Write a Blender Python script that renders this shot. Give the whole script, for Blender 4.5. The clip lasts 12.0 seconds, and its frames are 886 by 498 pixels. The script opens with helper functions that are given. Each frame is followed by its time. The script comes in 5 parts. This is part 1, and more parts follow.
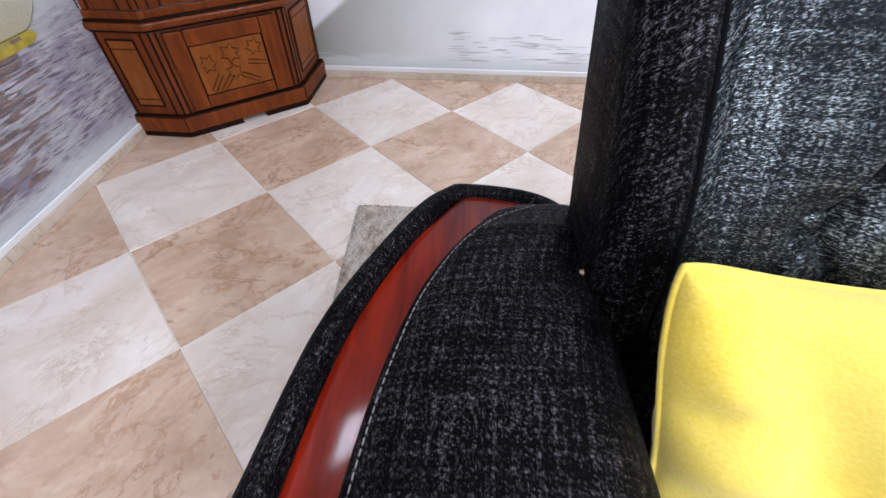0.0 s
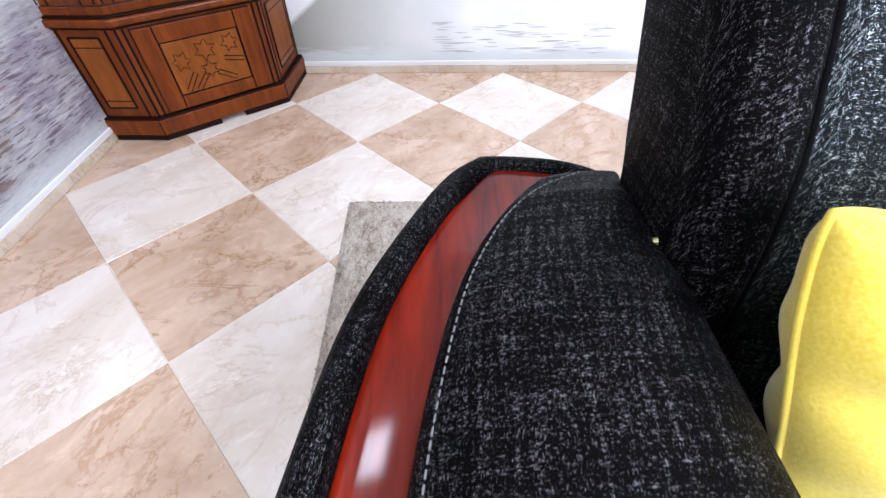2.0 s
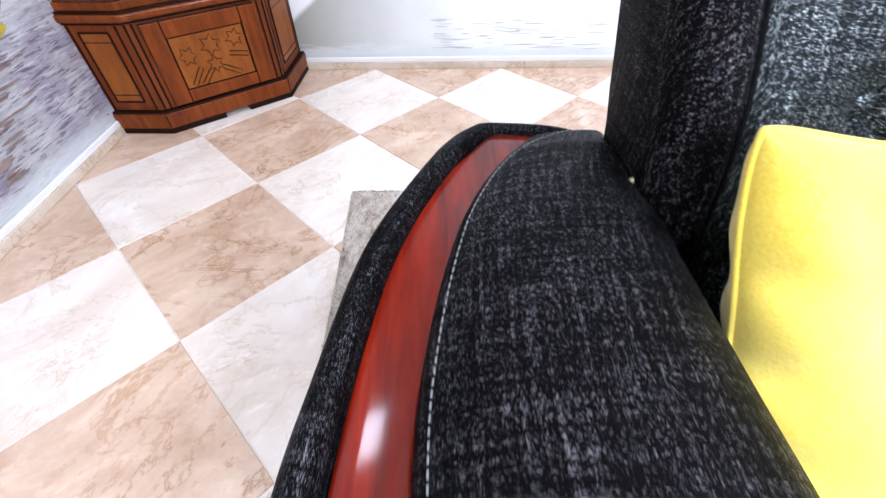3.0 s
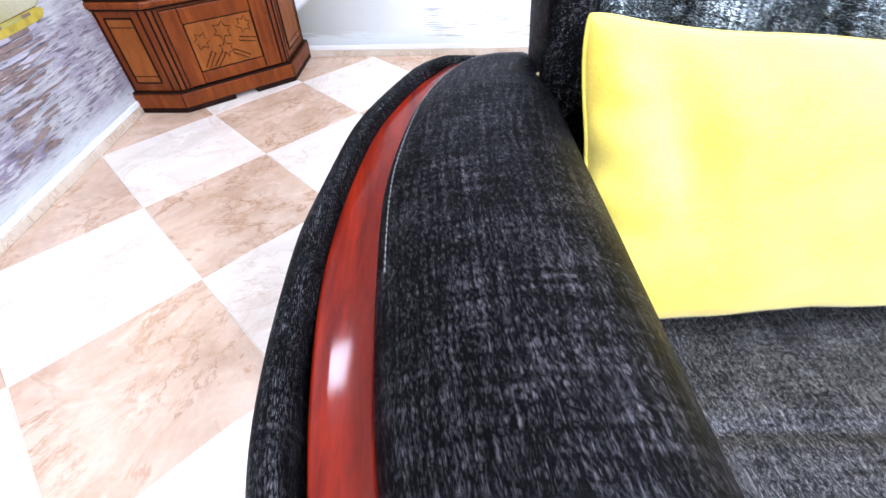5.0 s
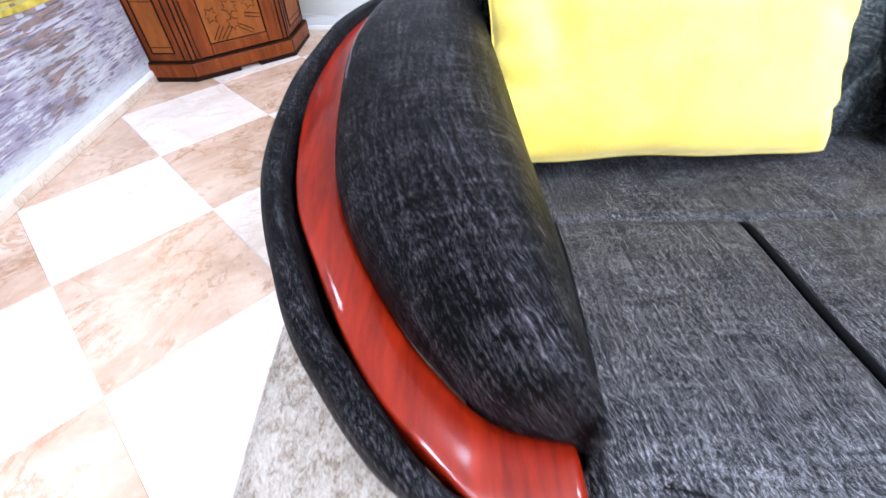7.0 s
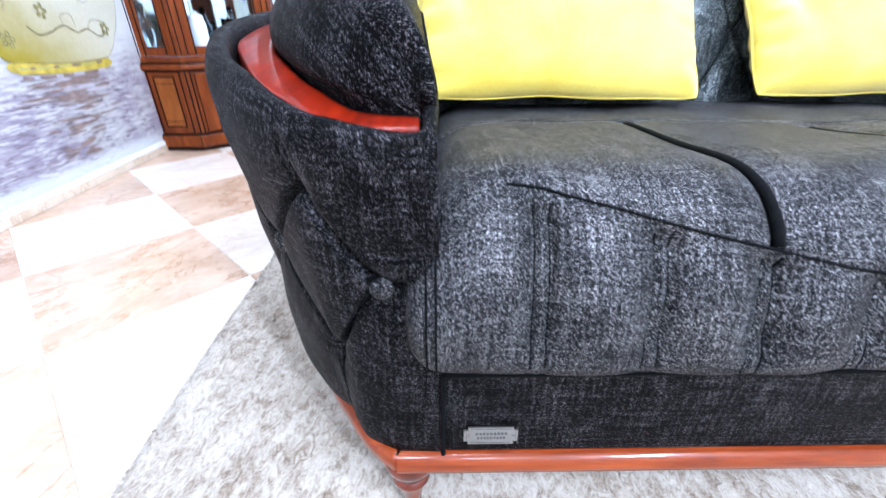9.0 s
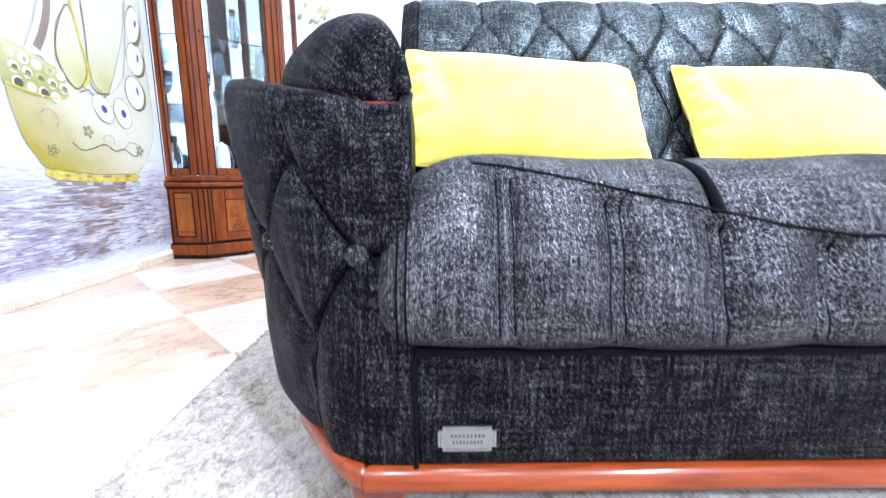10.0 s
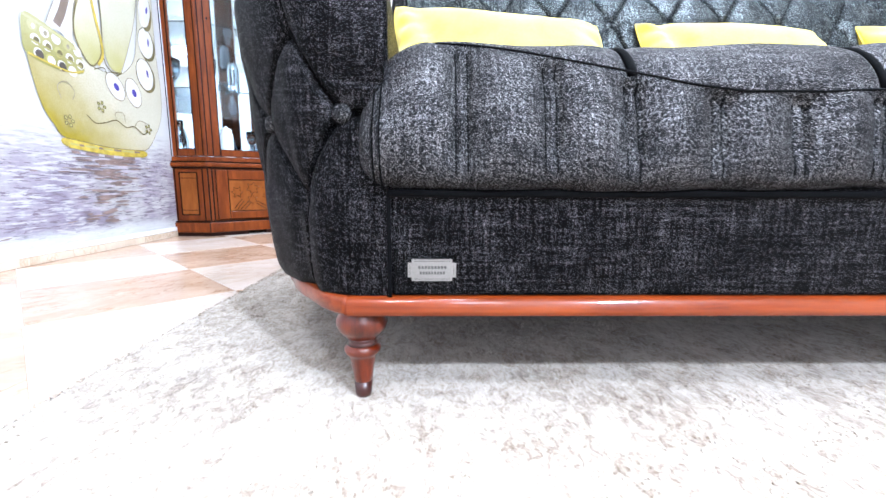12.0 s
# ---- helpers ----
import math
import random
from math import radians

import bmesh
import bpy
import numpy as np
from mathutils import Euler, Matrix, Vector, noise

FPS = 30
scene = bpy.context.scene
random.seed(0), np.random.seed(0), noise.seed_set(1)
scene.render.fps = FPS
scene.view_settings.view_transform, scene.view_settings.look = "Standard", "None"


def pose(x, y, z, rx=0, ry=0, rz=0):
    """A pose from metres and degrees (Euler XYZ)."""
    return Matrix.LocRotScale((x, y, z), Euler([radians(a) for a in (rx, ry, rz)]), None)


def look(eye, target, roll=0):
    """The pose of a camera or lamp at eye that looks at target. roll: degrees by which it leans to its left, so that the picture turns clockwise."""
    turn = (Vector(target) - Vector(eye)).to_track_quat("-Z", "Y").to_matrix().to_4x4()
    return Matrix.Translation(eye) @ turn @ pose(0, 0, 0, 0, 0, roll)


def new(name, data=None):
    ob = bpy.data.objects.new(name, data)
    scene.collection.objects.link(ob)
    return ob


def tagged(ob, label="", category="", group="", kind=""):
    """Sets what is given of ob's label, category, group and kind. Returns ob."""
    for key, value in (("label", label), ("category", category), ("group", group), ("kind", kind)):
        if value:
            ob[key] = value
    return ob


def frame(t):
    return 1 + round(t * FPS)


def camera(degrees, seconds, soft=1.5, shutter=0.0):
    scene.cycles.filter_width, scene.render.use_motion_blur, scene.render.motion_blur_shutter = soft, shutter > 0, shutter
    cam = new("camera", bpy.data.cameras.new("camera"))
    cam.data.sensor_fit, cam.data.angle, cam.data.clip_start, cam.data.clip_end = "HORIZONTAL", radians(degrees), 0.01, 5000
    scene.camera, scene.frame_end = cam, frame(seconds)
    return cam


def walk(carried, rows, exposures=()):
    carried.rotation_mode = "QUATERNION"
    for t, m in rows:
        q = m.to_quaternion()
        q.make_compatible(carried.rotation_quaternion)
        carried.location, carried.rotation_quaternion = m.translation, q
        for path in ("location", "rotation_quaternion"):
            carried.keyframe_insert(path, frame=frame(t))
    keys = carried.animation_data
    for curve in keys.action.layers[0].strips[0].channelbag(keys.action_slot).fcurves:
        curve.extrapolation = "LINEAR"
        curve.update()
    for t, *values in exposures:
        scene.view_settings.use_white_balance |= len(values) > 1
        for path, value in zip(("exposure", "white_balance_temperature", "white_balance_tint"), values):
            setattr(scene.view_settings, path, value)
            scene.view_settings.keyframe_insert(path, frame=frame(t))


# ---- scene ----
cam = camera(93.2, 12.0, shutter=0.7)
PATH = [
    (0, (1.008, -1.475, 0.937), (0.938, -0.084, -0.498), 0.4),
    (0.5, (1.002, -1.445, 0.913), (0.955, -0.052, -0.522), 0.4),
    (1, (0.99, -1.437, 0.894), (0.968, -0.044, -0.542), 0.1),
    (1.5, (0.973, -1.441, 0.888), (0.968, -0.048, -0.547), -0.2),
    (2, (0.964, -1.452, 0.887), (0.967, -0.059, -0.548), -0.3),
    (2.5, (0.961, -1.478, 0.89), (0.967, -0.082, -0.543), -0.3),
    (3, (0.958, -1.517, 0.885), (0.968, -0.119, -0.545), -0.3),
    (5, (0.994, -1.728, 0.891), (0.999, -0.326, -0.534), -0.7),
    (5.5, (1.004, -1.791, 0.897), (1.014, -0.387, -0.528), -0.4),
    (6, (1.015, -1.856, 0.897), (1.02, -0.451, -0.526), -0.4),
    (6.5, (1.03, -1.935, 0.891), (1.037, -0.528, -0.531), -0.4),
    (7, (1.062, -2.011, 0.869), (1.064, -0.604, -0.552), -0.7),
    (7.5, (1.094, -2.078, 0.846), (1.098, -0.669, -0.574), -0.5),
    (7.7, (1.106, -2.103, 0.831), (1.109, -0.693, -0.588), -0.6),
    (9.3, (1.183, -2.314, 0.586), (1.204, -0.476, -0.202), -0.2),
    (9.5, (1.189, -2.33, 0.56), (1.21, -0.445, -0.109), -0.3),
    (10, (1.198, -2.367, 0.487), (1.229, -0.4, 0.131), -0.0),
    (10.5, (1.205, -2.407, 0.415), (1.237, -0.432, 0.102), 0.1),
    (11, (1.21, -2.441, 0.36), (1.243, -0.465, 0.05), 0.0),
    (11.5, (1.222, -2.471, 0.331), (1.253, -0.496, 0.022), 0.2),
    (12, (1.237, -2.496, 0.316), (1.266, -0.52, 0.009), 0.2),
]
walk(cam, [(t, look(eye, target, roll)) for t, eye, target, roll in PATH],
     [(0, -1.27, 5980, 18), (1.5, -0.92, 5900, 17), (2.5, -0.66, 5850, 16), (5.5, -0.3, 5600, 16), (7.5, -0.25, 5550, 16), (9.3, -0.04, 5350, 12), (10, 0.06, 5450, 12), (12, 0.0, 5680, 12)])

# ---- world and light ----
world = bpy.data.worlds.new("world")
scene.world = world
world.use_nodes = True
world.node_tree.nodes["Background"].inputs[0].default_value = (0.9, 0.95, 1.0, 1)
world.node_tree.nodes["Background"].inputs[1].default_value = 0.3

CEILING = 2.9
WEST, NORTH, EAST, SOUTH = -0.325, 0.645, 5.4, -6.2
# Out of view: some follow highlights and shadows, others are added to brighten.
# ceiling panels: x, y, width, depth, watts
PANELS = [
    (0.13, -0.90, 0.32, 0.32, 10),
    (1.35, -2.40, 0.30, 0.30, 30),
    (2.95, -3.60, 0.40, 0.40, 60),
    (2.70, -0.10, 0.40, 0.40, 10),
    (1.25, 0.25, 0.30, 0.30, 16),
    (2.60, -1.80, 0.60, 0.60, 98),
    (0.90, -3.70, 0.30, 0.30, 50),
    (3.10, -4.95, 0.30, 0.30, 440),
    (1.70, -5.20, 0.60, 0.60, 50),
]
LAMP_COLOUR = (0.87, 0.935, 1.0)
for px_, py_, w_, d_, watts in PANELS:
    lamp = bpy.data.lights.new("panel_lamp", "AREA")
    lamp.shape, lamp.size, lamp.size_y, lamp.energy, lamp.color = "RECTANGLE", w_ - 0.06, d_ - 0.06, watts, LAMP_COLOUR
    new("panel_lamp", lamp).matrix_world = pose(px_, py_, CEILING - 0.035)


# small recessed spots: one washes the north wall beside the cabinet
SPOTS = [(1.80, 0.30, 190)]
for sx, sy, watts in SPOTS:
    spot = bpy.data.lights.new("spot_lamp", "SPOT")
    spot.energy, spot.spot_size, spot.spot_blend, spot.shadow_soft_size, spot.color = watts, radians(62), 0.6, 0.04, LAMP_COLOUR
    new("spot_lamp", spot).matrix_world = pose(sx, sy, CEILING - 0.03)


# ---- materials ----
def material(name, rough=0.5, metal=0.0, coat=0.0, sheen=0.0, spec=0.5):
    m = bpy.data.materials.new(name)
    m.use_nodes = True
    b = m.node_tree.nodes["Principled BSDF"]
    b.inputs["Roughness"].default_value = rough
    b.inputs["Metallic"].default_value = metal
    b.inputs["Coat Weight"].default_value = coat
    b.inputs["Coat Roughness"].default_value = 0.08
    b.inputs["Sheen Weight"].default_value = sheen
    b.inputs["Specular IOR Level"].default_value = spec
    return m, m.node_tree.nodes, m.node_tree.links, b


def node(nodes, kind, **values):
    n = nodes.new(kind)
    for key, value in values.items():
        n.inputs[key].default_value = value
    return n


def coords(nodes, links, scale=(1, 1, 1), turn=(0, 0, 0), which="Object"):
    t, m = nodes.new("ShaderNodeTexCoord"), nodes.new("ShaderNodeMapping")
    m.inputs["Scale"].default_value = scale
    m.inputs["Rotation"].default_value = turn
    links.new(t.outputs[which], m.inputs["Vector"])
    return m.outputs["Vector"]


def noise_of(nodes, links, vec, scale, detail=4.0, rough=0.55, distort=0.0):
    n = node(nodes, "ShaderNodeTexNoise", Scale=scale, Detail=detail, Roughness=rough, Distortion=distort)
    links.new(vec, n.inputs["Vector"])
    return n.outputs["Fac"]


def ramp(nodes, links, fac, *stops):
    r = nodes.new("ShaderNodeValToRGB")
    while len(r.color_ramp.elements) < len(stops):
        r.color_ramp.elements.new(0.5)
    for e, (at, c) in zip(r.color_ramp.elements, stops):
        e.position, e.color = at, (*c, 1)
    links.new(fac, r.inputs["Fac"])
    return r.outputs["Color"]


def mix(nodes, links, fac, a, b, how="MIX"):
    n = nodes.new("ShaderNodeMix")
    n.data_type, n.blend_type = "RGBA", how
    for socket, value in ((n.inputs[0], fac), (n.inputs[6], a), (n.inputs[7], b)):
        if isinstance(value, bpy.types.NodeSocket):
            links.new(value, socket)
        else:
            socket.default_value = value if isinstance(value, float) else (*value, 1)
    return n.outputs[2]


def maths(nodes, links, how, a, b=0.0):
    n = nodes.new("ShaderNodeMath")
    n.operation = how
    for socket, value in zip(n.inputs, (a, b)):
        if isinstance(value, bpy.types.NodeSocket):
            links.new(value, socket)
        else:
            socket.default_value = value
    return n.outputs[0]


def bump(nodes, links, b, height, strength=0.3, distance=0.001):
    n = node(nodes, "ShaderNodeBump", Strength=strength, Distance=distance)
    links.new(height, n.inputs["Height"])
    links.new(n.outputs["Normal"], b.inputs["Normal"])


def plain(name, colour, rough=0.5, metal=0.0, coat=0.0, vary=0.12, scale=30.0, relief=0.0, sheen=0.0, spec=0.5):
    m, n, l, b = material(name, rough, metal, coat, sheen, spec)
    f = noise_of(n, l, coords(n, l), scale)
    c = ramp(n, l, f, (0.3, [v * (1 - vary) for v in colour]), (0.7, [min(1, v * (1 + vary)) for v in colour]))
    l.new(c, b.inputs["Base Color"])
    if relief:
        bump(n, l, b, f, relief)
    return m


def fabric_material(name, dark, mid, light, rough=0.37, relief=0.25, metal=0.85, drifts=1.0, sparse=0.0):
    """Charcoal chenille: black ground, glinting silver threads running both ways of the cloth in drifts."""
    m, n, l, b = material(name, 0.5, 0.0, 0.0, 0.0, 0.05)
    weft = noise_of(n, l, coords(n, l, (300, 1350, 1), which="UV"), 1.0, 3.0, 0.65)
    warp = noise_of(n, l, coords(n, l, (1350, 320, 1), which="UV"), 1.0, 3.0, 0.65)
    fine = noise_of(n, l, coords(n, l, (2400, 2400, 1), which="UV"), 1.0, 1.0, 0.5)
    drift = noise_of(n, l, coords(n, l, (16, 16, 1), which="UV"), 1.0, 4.0, 0.7)
    rows = noise_of(n, l, coords(n, l, (13, 230, 1), which="UV"), 1.0, 3.0, 0.7)
    cols = noise_of(n, l, coords(n, l, (230, 13, 1), which="UV"), 1.0, 3.0, 0.7)
    weave = maths(n, l, "MAXIMUM", maths(n, l, "SUBTRACT", warp, 0.02), weft)
    weave = maths(n, l, "ADD", weave, maths(n, l, "MULTIPLY", maths(n, l, "SUBTRACT", fine, 0.5), 0.22))
    cloud = maths(n, l, "MULTIPLY", maths(n, l, "SUBTRACT", drift, 0.5), 0.08 * drifts)
    for f in (rows, cols):
        cloud = maths(n, l, "ADD", cloud, maths(n, l, "MULTIPLY", maths(n, l, "SUBTRACT", f, 0.5), 0.14 * drifts))
    tone = maths(n, l, "ADD", weave, cloud)
    l.new(ramp(n, l, tone, (0.525 + sparse, dark), (0.60 + sparse, mid), (0.68 + sparse, light)), b.inputs["Base Color"])
    l.new(ramp(n, l, tone, (0.54 + sparse, (0.0,) * 3), (0.66 + sparse, (metal,) * 3)), b.inputs["Metallic"])
    l.new(ramp(n, l, tone, (0.5, (0.6,) * 3), (0.70, (rough,) * 3)), b.inputs["Roughness"])
    bump(n, l, b, weave, relief, 0.0012)
    return m


def wood_material(name, dark, light, scale=(8, 60, 60), rough=0.25, coat=0.6, turn=(0, 0, 0), spec=0.5, gloss=0.16):
    m, n, l, b = material(name, rough, 0.0, coat, 0.0, spec)
    b.inputs["Coat Roughness"].default_value = gloss
    v = coords(n, l, scale, turn)
    g = noise_of(n, l, v, 1.0, 6.0, 0.6, 0.6)
    fine = noise_of(n, l, v, 4.0, 3.0, 0.6)
    cloud = noise_of(n, l, coords(n, l), 5.0, 3.0)
    tone = maths(n, l, "ADD", maths(n, l, "MULTIPLY", g, 0.6), maths(n, l, "ADD", maths(n, l, "MULTIPLY", fine, 0.2), maths(n, l, "MULTIPLY", cloud, 0.2)))
    l.new(ramp(n, l, tone, (0.33, dark), (0.66, light)), b.inputs["Base Color"])
    bump(n, l, b, fine, 0.06, 0.0005)
    return m


def marble_material(name, base, light, vein, deep):
    """Glazed tile with clouds and veins, each tile with its own drift."""
    m, n, l, b = material(name, 0.16, 0.0, 0.0, 0.0, 0.5)
    info = n.new("ShaderNodeObjectInfo")
    t = n.new("ShaderNodeTexCoord")
    add = n.new("ShaderNodeVectorMath")
    add.operation = "MULTIPLY_ADD"
    add.inputs[1].default_value = (1, 1, 1)
    shift = n.new("ShaderNodeCombineXYZ")
    for i in range(2):
        l.new(maths(n, l, "MULTIPLY", info.outputs["Random"], 37.0 + 11 * i), shift.inputs[i])
    l.new(t.outputs["Object"], add.inputs[0])
    l.new(shift.outputs[0], add.inputs[2])
    vec = add.outputs[0]
    st = n.new("ShaderNodeMapping")
    st.inputs["Scale"].default_value = (1.0, 1.45, 1.0)
    st.inputs["Rotation"].default_value = (0, 0, 0.5)
    l.new(vec, st.inputs["Vector"])
    cloud = noise_of(n, l, st.outputs[0], 3.2, 8.0, 0.66, 0.5)
    grain = noise_of(n, l, vec, 60.0, 4.0, 0.6)
    c = ramp(n, l, cloud, (0.32, base), (0.52, [(p + q) / 2 for p, q in zip(base, light)]), (0.70, light))
    # pale wisps, then broken rusty veins
    wisp = noise_of(n, l, st.outputs[0], 7.0, 7.0, 0.7, 1.0)
    c = mix(n, l, ramp(n, l, wisp, (0.56, (0.0,) * 3), (0.70, (0.6,) * 3)), c, [min(1, v * 1.12) for v in light])
    patch = ramp(n, l, noise_of(n, l, vec, 5.0, 3.0), (0.38, (0.0,) * 3), (0.54, (1.0,) * 3))
    for scale, width, strength, tint in ((3.0, 0.022, 0.7, vein), (1.7, 0.008, 0.8, deep)):
        line = maths(n, l, "ABSOLUTE", maths(n, l, "SUBTRACT", noise_of(n, l, st.outputs[0], scale, 9.0, 0.68, 0.6), 0.5))
        c = mix(n, l, maths(n, l, "MULTIPLY", ramp(n, l, line, (0.0, (strength,) * 3), (width, (0.0,) * 3)), patch), c, tint)
    c = mix(n, l, ramp(n, l, grain, (0.35, (0.10,) * 3), (0.65, (0.0,) * 3)), c, vein)
    l.new(c, b.inputs["Base Color"])
    l.new(ramp(n, l, grain, (0.3, (0.13,) * 3), (0.7, (0.22,) * 3)), b.inputs["Roughness"])
    bump(n, l, b, cloud, 0.05, 0.001)
    return m


# One chenille in three tones: light and shade are put into the copies.
FABRIC = fabric_material("charcoal_chenille", (0.0022, 0.0023, 0.0028), (0.058, 0.056, 0.058), (0.56, 0.55, 0.56), 0.44, 0.30, 0.65)
FABRIC_LIT = fabric_material("lit_chenille", (0.005, 0.0057, 0.0063), (0.037, 0.044, 0.047), (0.54, 0.61, 0.61), 0.38, 0.06, 0.9, 1.5)
FABRIC_SHADED = fabric_material("shaded_chenille", (0.0002, 0.0002, 0.0003), (0.0042, 0.0040, 0.0048), (0.225, 0.215, 0.23), 0.40, 0.25, 0.6, 1.6, 0.006)
# black for welts, and for tubes that darken gaps and creases as shade
WELT_AND_SHADE = plain("black_welt_and_shade", (0.0025, 0.0025, 0.003), 0.9, 0, 0, 0.3, 400, 0.3, 0, 0.08)
STITCH = plain("grey_thread", (0.17, 0.165, 0.16), 0.7)
# One mahogany in three tones; the light on each part is in its colour.
MAHOGANY = wood_material("red_mahogany", (0.065, 0.0018, 0.0005), (0.245, 0.0135, 0.0010), (60, 5, 60), 0.40, 0.55, (0, 0, 0), 0.1, 0.10)
RAILWOOD = wood_material("rail_mahogany", (0.105, 0.013, 0.002), (0.27, 0.048, 0.006), (5, 50, 50), 0.35, 0.5, (0, 0, 0), 0.15, 0.10)
LEGWOOD = wood_material("leg_mahogany", (0.035, 0.0035, 0.001), (0.17, 0.022, 0.003), (40, 40, 6), 0.3, 0.9, (0, 0, 0), 0.15, 0.06)
DARKTIP = plain("dark_leg_tip", (0.035, 0.005, 0.003), 0.3, 0, 0.4)
CABWOOD = wood_material("cabinet_walnut", (0.070, 0.0115, 0.002), (0.215, 0.050, 0.0072), (30, 30, 4), 0.42, 0.10, (0, 0, 0), 0.15)
CABPANEL = wood_material("cabinet_panel", (0.145, 0.038, 0.0055), (0.27, 0.083, 0.014), (18, 18, 5), 0.42, 0.08, (0, 0, 0), 0.15)
CABDARK = plain("cabinet_dark_edge", (0.014, 0.0045, 0.0025), 0.5, 0, 0, 0.12, 30.0, 0, 0, 0.1)
SILVER = plain("brushed_steel", (0.30, 0.30, 0.30), 0.28, 1.0, 0, 0.08, 300)
PLATEGREY = plain("engraved_grey", (0.075, 0.075, 0.075), 0.5)
TILE_CREAM = marble_material("cream_tile", (0.62, 0.52, 0.43), (0.78, 0.72, 0.66), (0.58, 0.46, 0.36), (0.50, 0.38, 0.28))
TILE_BROWN = marble_material("brown_tile", (0.43, 0.285, 0.19), (0.66, 0.50, 0.385), (0.36, 0.19, 0.095), (0.25, 0.125, 0.055))
GROUT = plain("grout", (0.72, 0.66, 0.58), 0.8)
SKIRT = marble_material("skirting_tile", (0.56, 0.46, 0.35), (0.72, 0.63, 0.52), (0.46, 0.34, 0.23), (0.42, 0.29, 0.19))
WHITE = plain("white_paint", (0.80, 0.80, 0.79), 0.5, 0, 0, 0.02, 6)
# unseen east and south walls, greyed to cut the bounced light
FARWALL = plain("warm_grey_wall_paint", (0.42, 0.41, 0.40), 0.6, 0, 0, 0.04, 5)
GREYWALL = plain("grey_wall_paint", (0.55, 0.55, 0.53), 0.6, 0, 0, 0.04, 5)


def velvet():
    m, n, l, b = material("yellow_velvet", 0.75, 0, 0, 0.4, 0.15)
    f = noise_of(n, l, coords(n, l), 500.0, 2.0)
    g = noise_of(n, l, coords(n, l), 9.0, 4.0)
    t = maths(n, l, "ADD", maths(n, l, "MULTIPLY", f, 0.45), maths(n, l, "MULTIPLY", g, 0.55))
    l.new(ramp(n, l, t, (0.3, (0.72, 0.50, 0.030)), (0.7, (0.88, 0.72, 0.15))), b.inputs["Base Color"])
    b.inputs["Sheen Tint"].default_value = (1, 0.98, 0.9, 1)
    bump(n, l, b, f, 0.35, 0.001)
    return m


YELLOW = velvet()


def rug_material():
    """Distressed short pile: pale ground, broken brownish flecks in a crackle, large faded areas."""
    m, n, l, b = material("rug_pile", 0.95, 0, 0, 0.3, 0.1)
    fine = noise_of(n, l, coords(n, l), 260.0, 3.0, 0.7)
    fleck = noise_of(n, l, coords(n, l, (1.9, 1.0, 1), (0, 0, 0.1)), 42.0, 5.0, 0.72, 1.2)
    mid = noise_of(n, l, coords(n, l, (1.3, 1.0, 1)), 13.0, 4.0, 0.65, 0.6)
    faded = noise_of(n, l, coords(n, l), 3.1, 4.0, 0.6)
    t = maths(n, l, "ADD", maths(n, l, "MULTIPLY", fleck, 0.46), maths(n, l, "MULTIPLY", mid, 0.26))
    t = maths(n, l, "ADD", t, maths(n, l, "ADD", maths(n, l, "MULTIPLY", fine, 0.16), maths(n, l, "MULTIPLY", faded, 0.12)))
    l.new(ramp(n, l, t, (0.39, (0.14, 0.10, 0.066)), (0.455, (0.285, 0.23, 0.175)), (0.52, (0.435, 0.38, 0.315)), (0.61, (0.55, 0.50, 0.435))), b.inputs["Base Color"])
    bump(n, l, b, maths(n, l, "ADD", maths(n, l, "MULTIPLY", fleck, 0.7), fine), 0.6, 0.004)
    return m


RUG = rug_material()


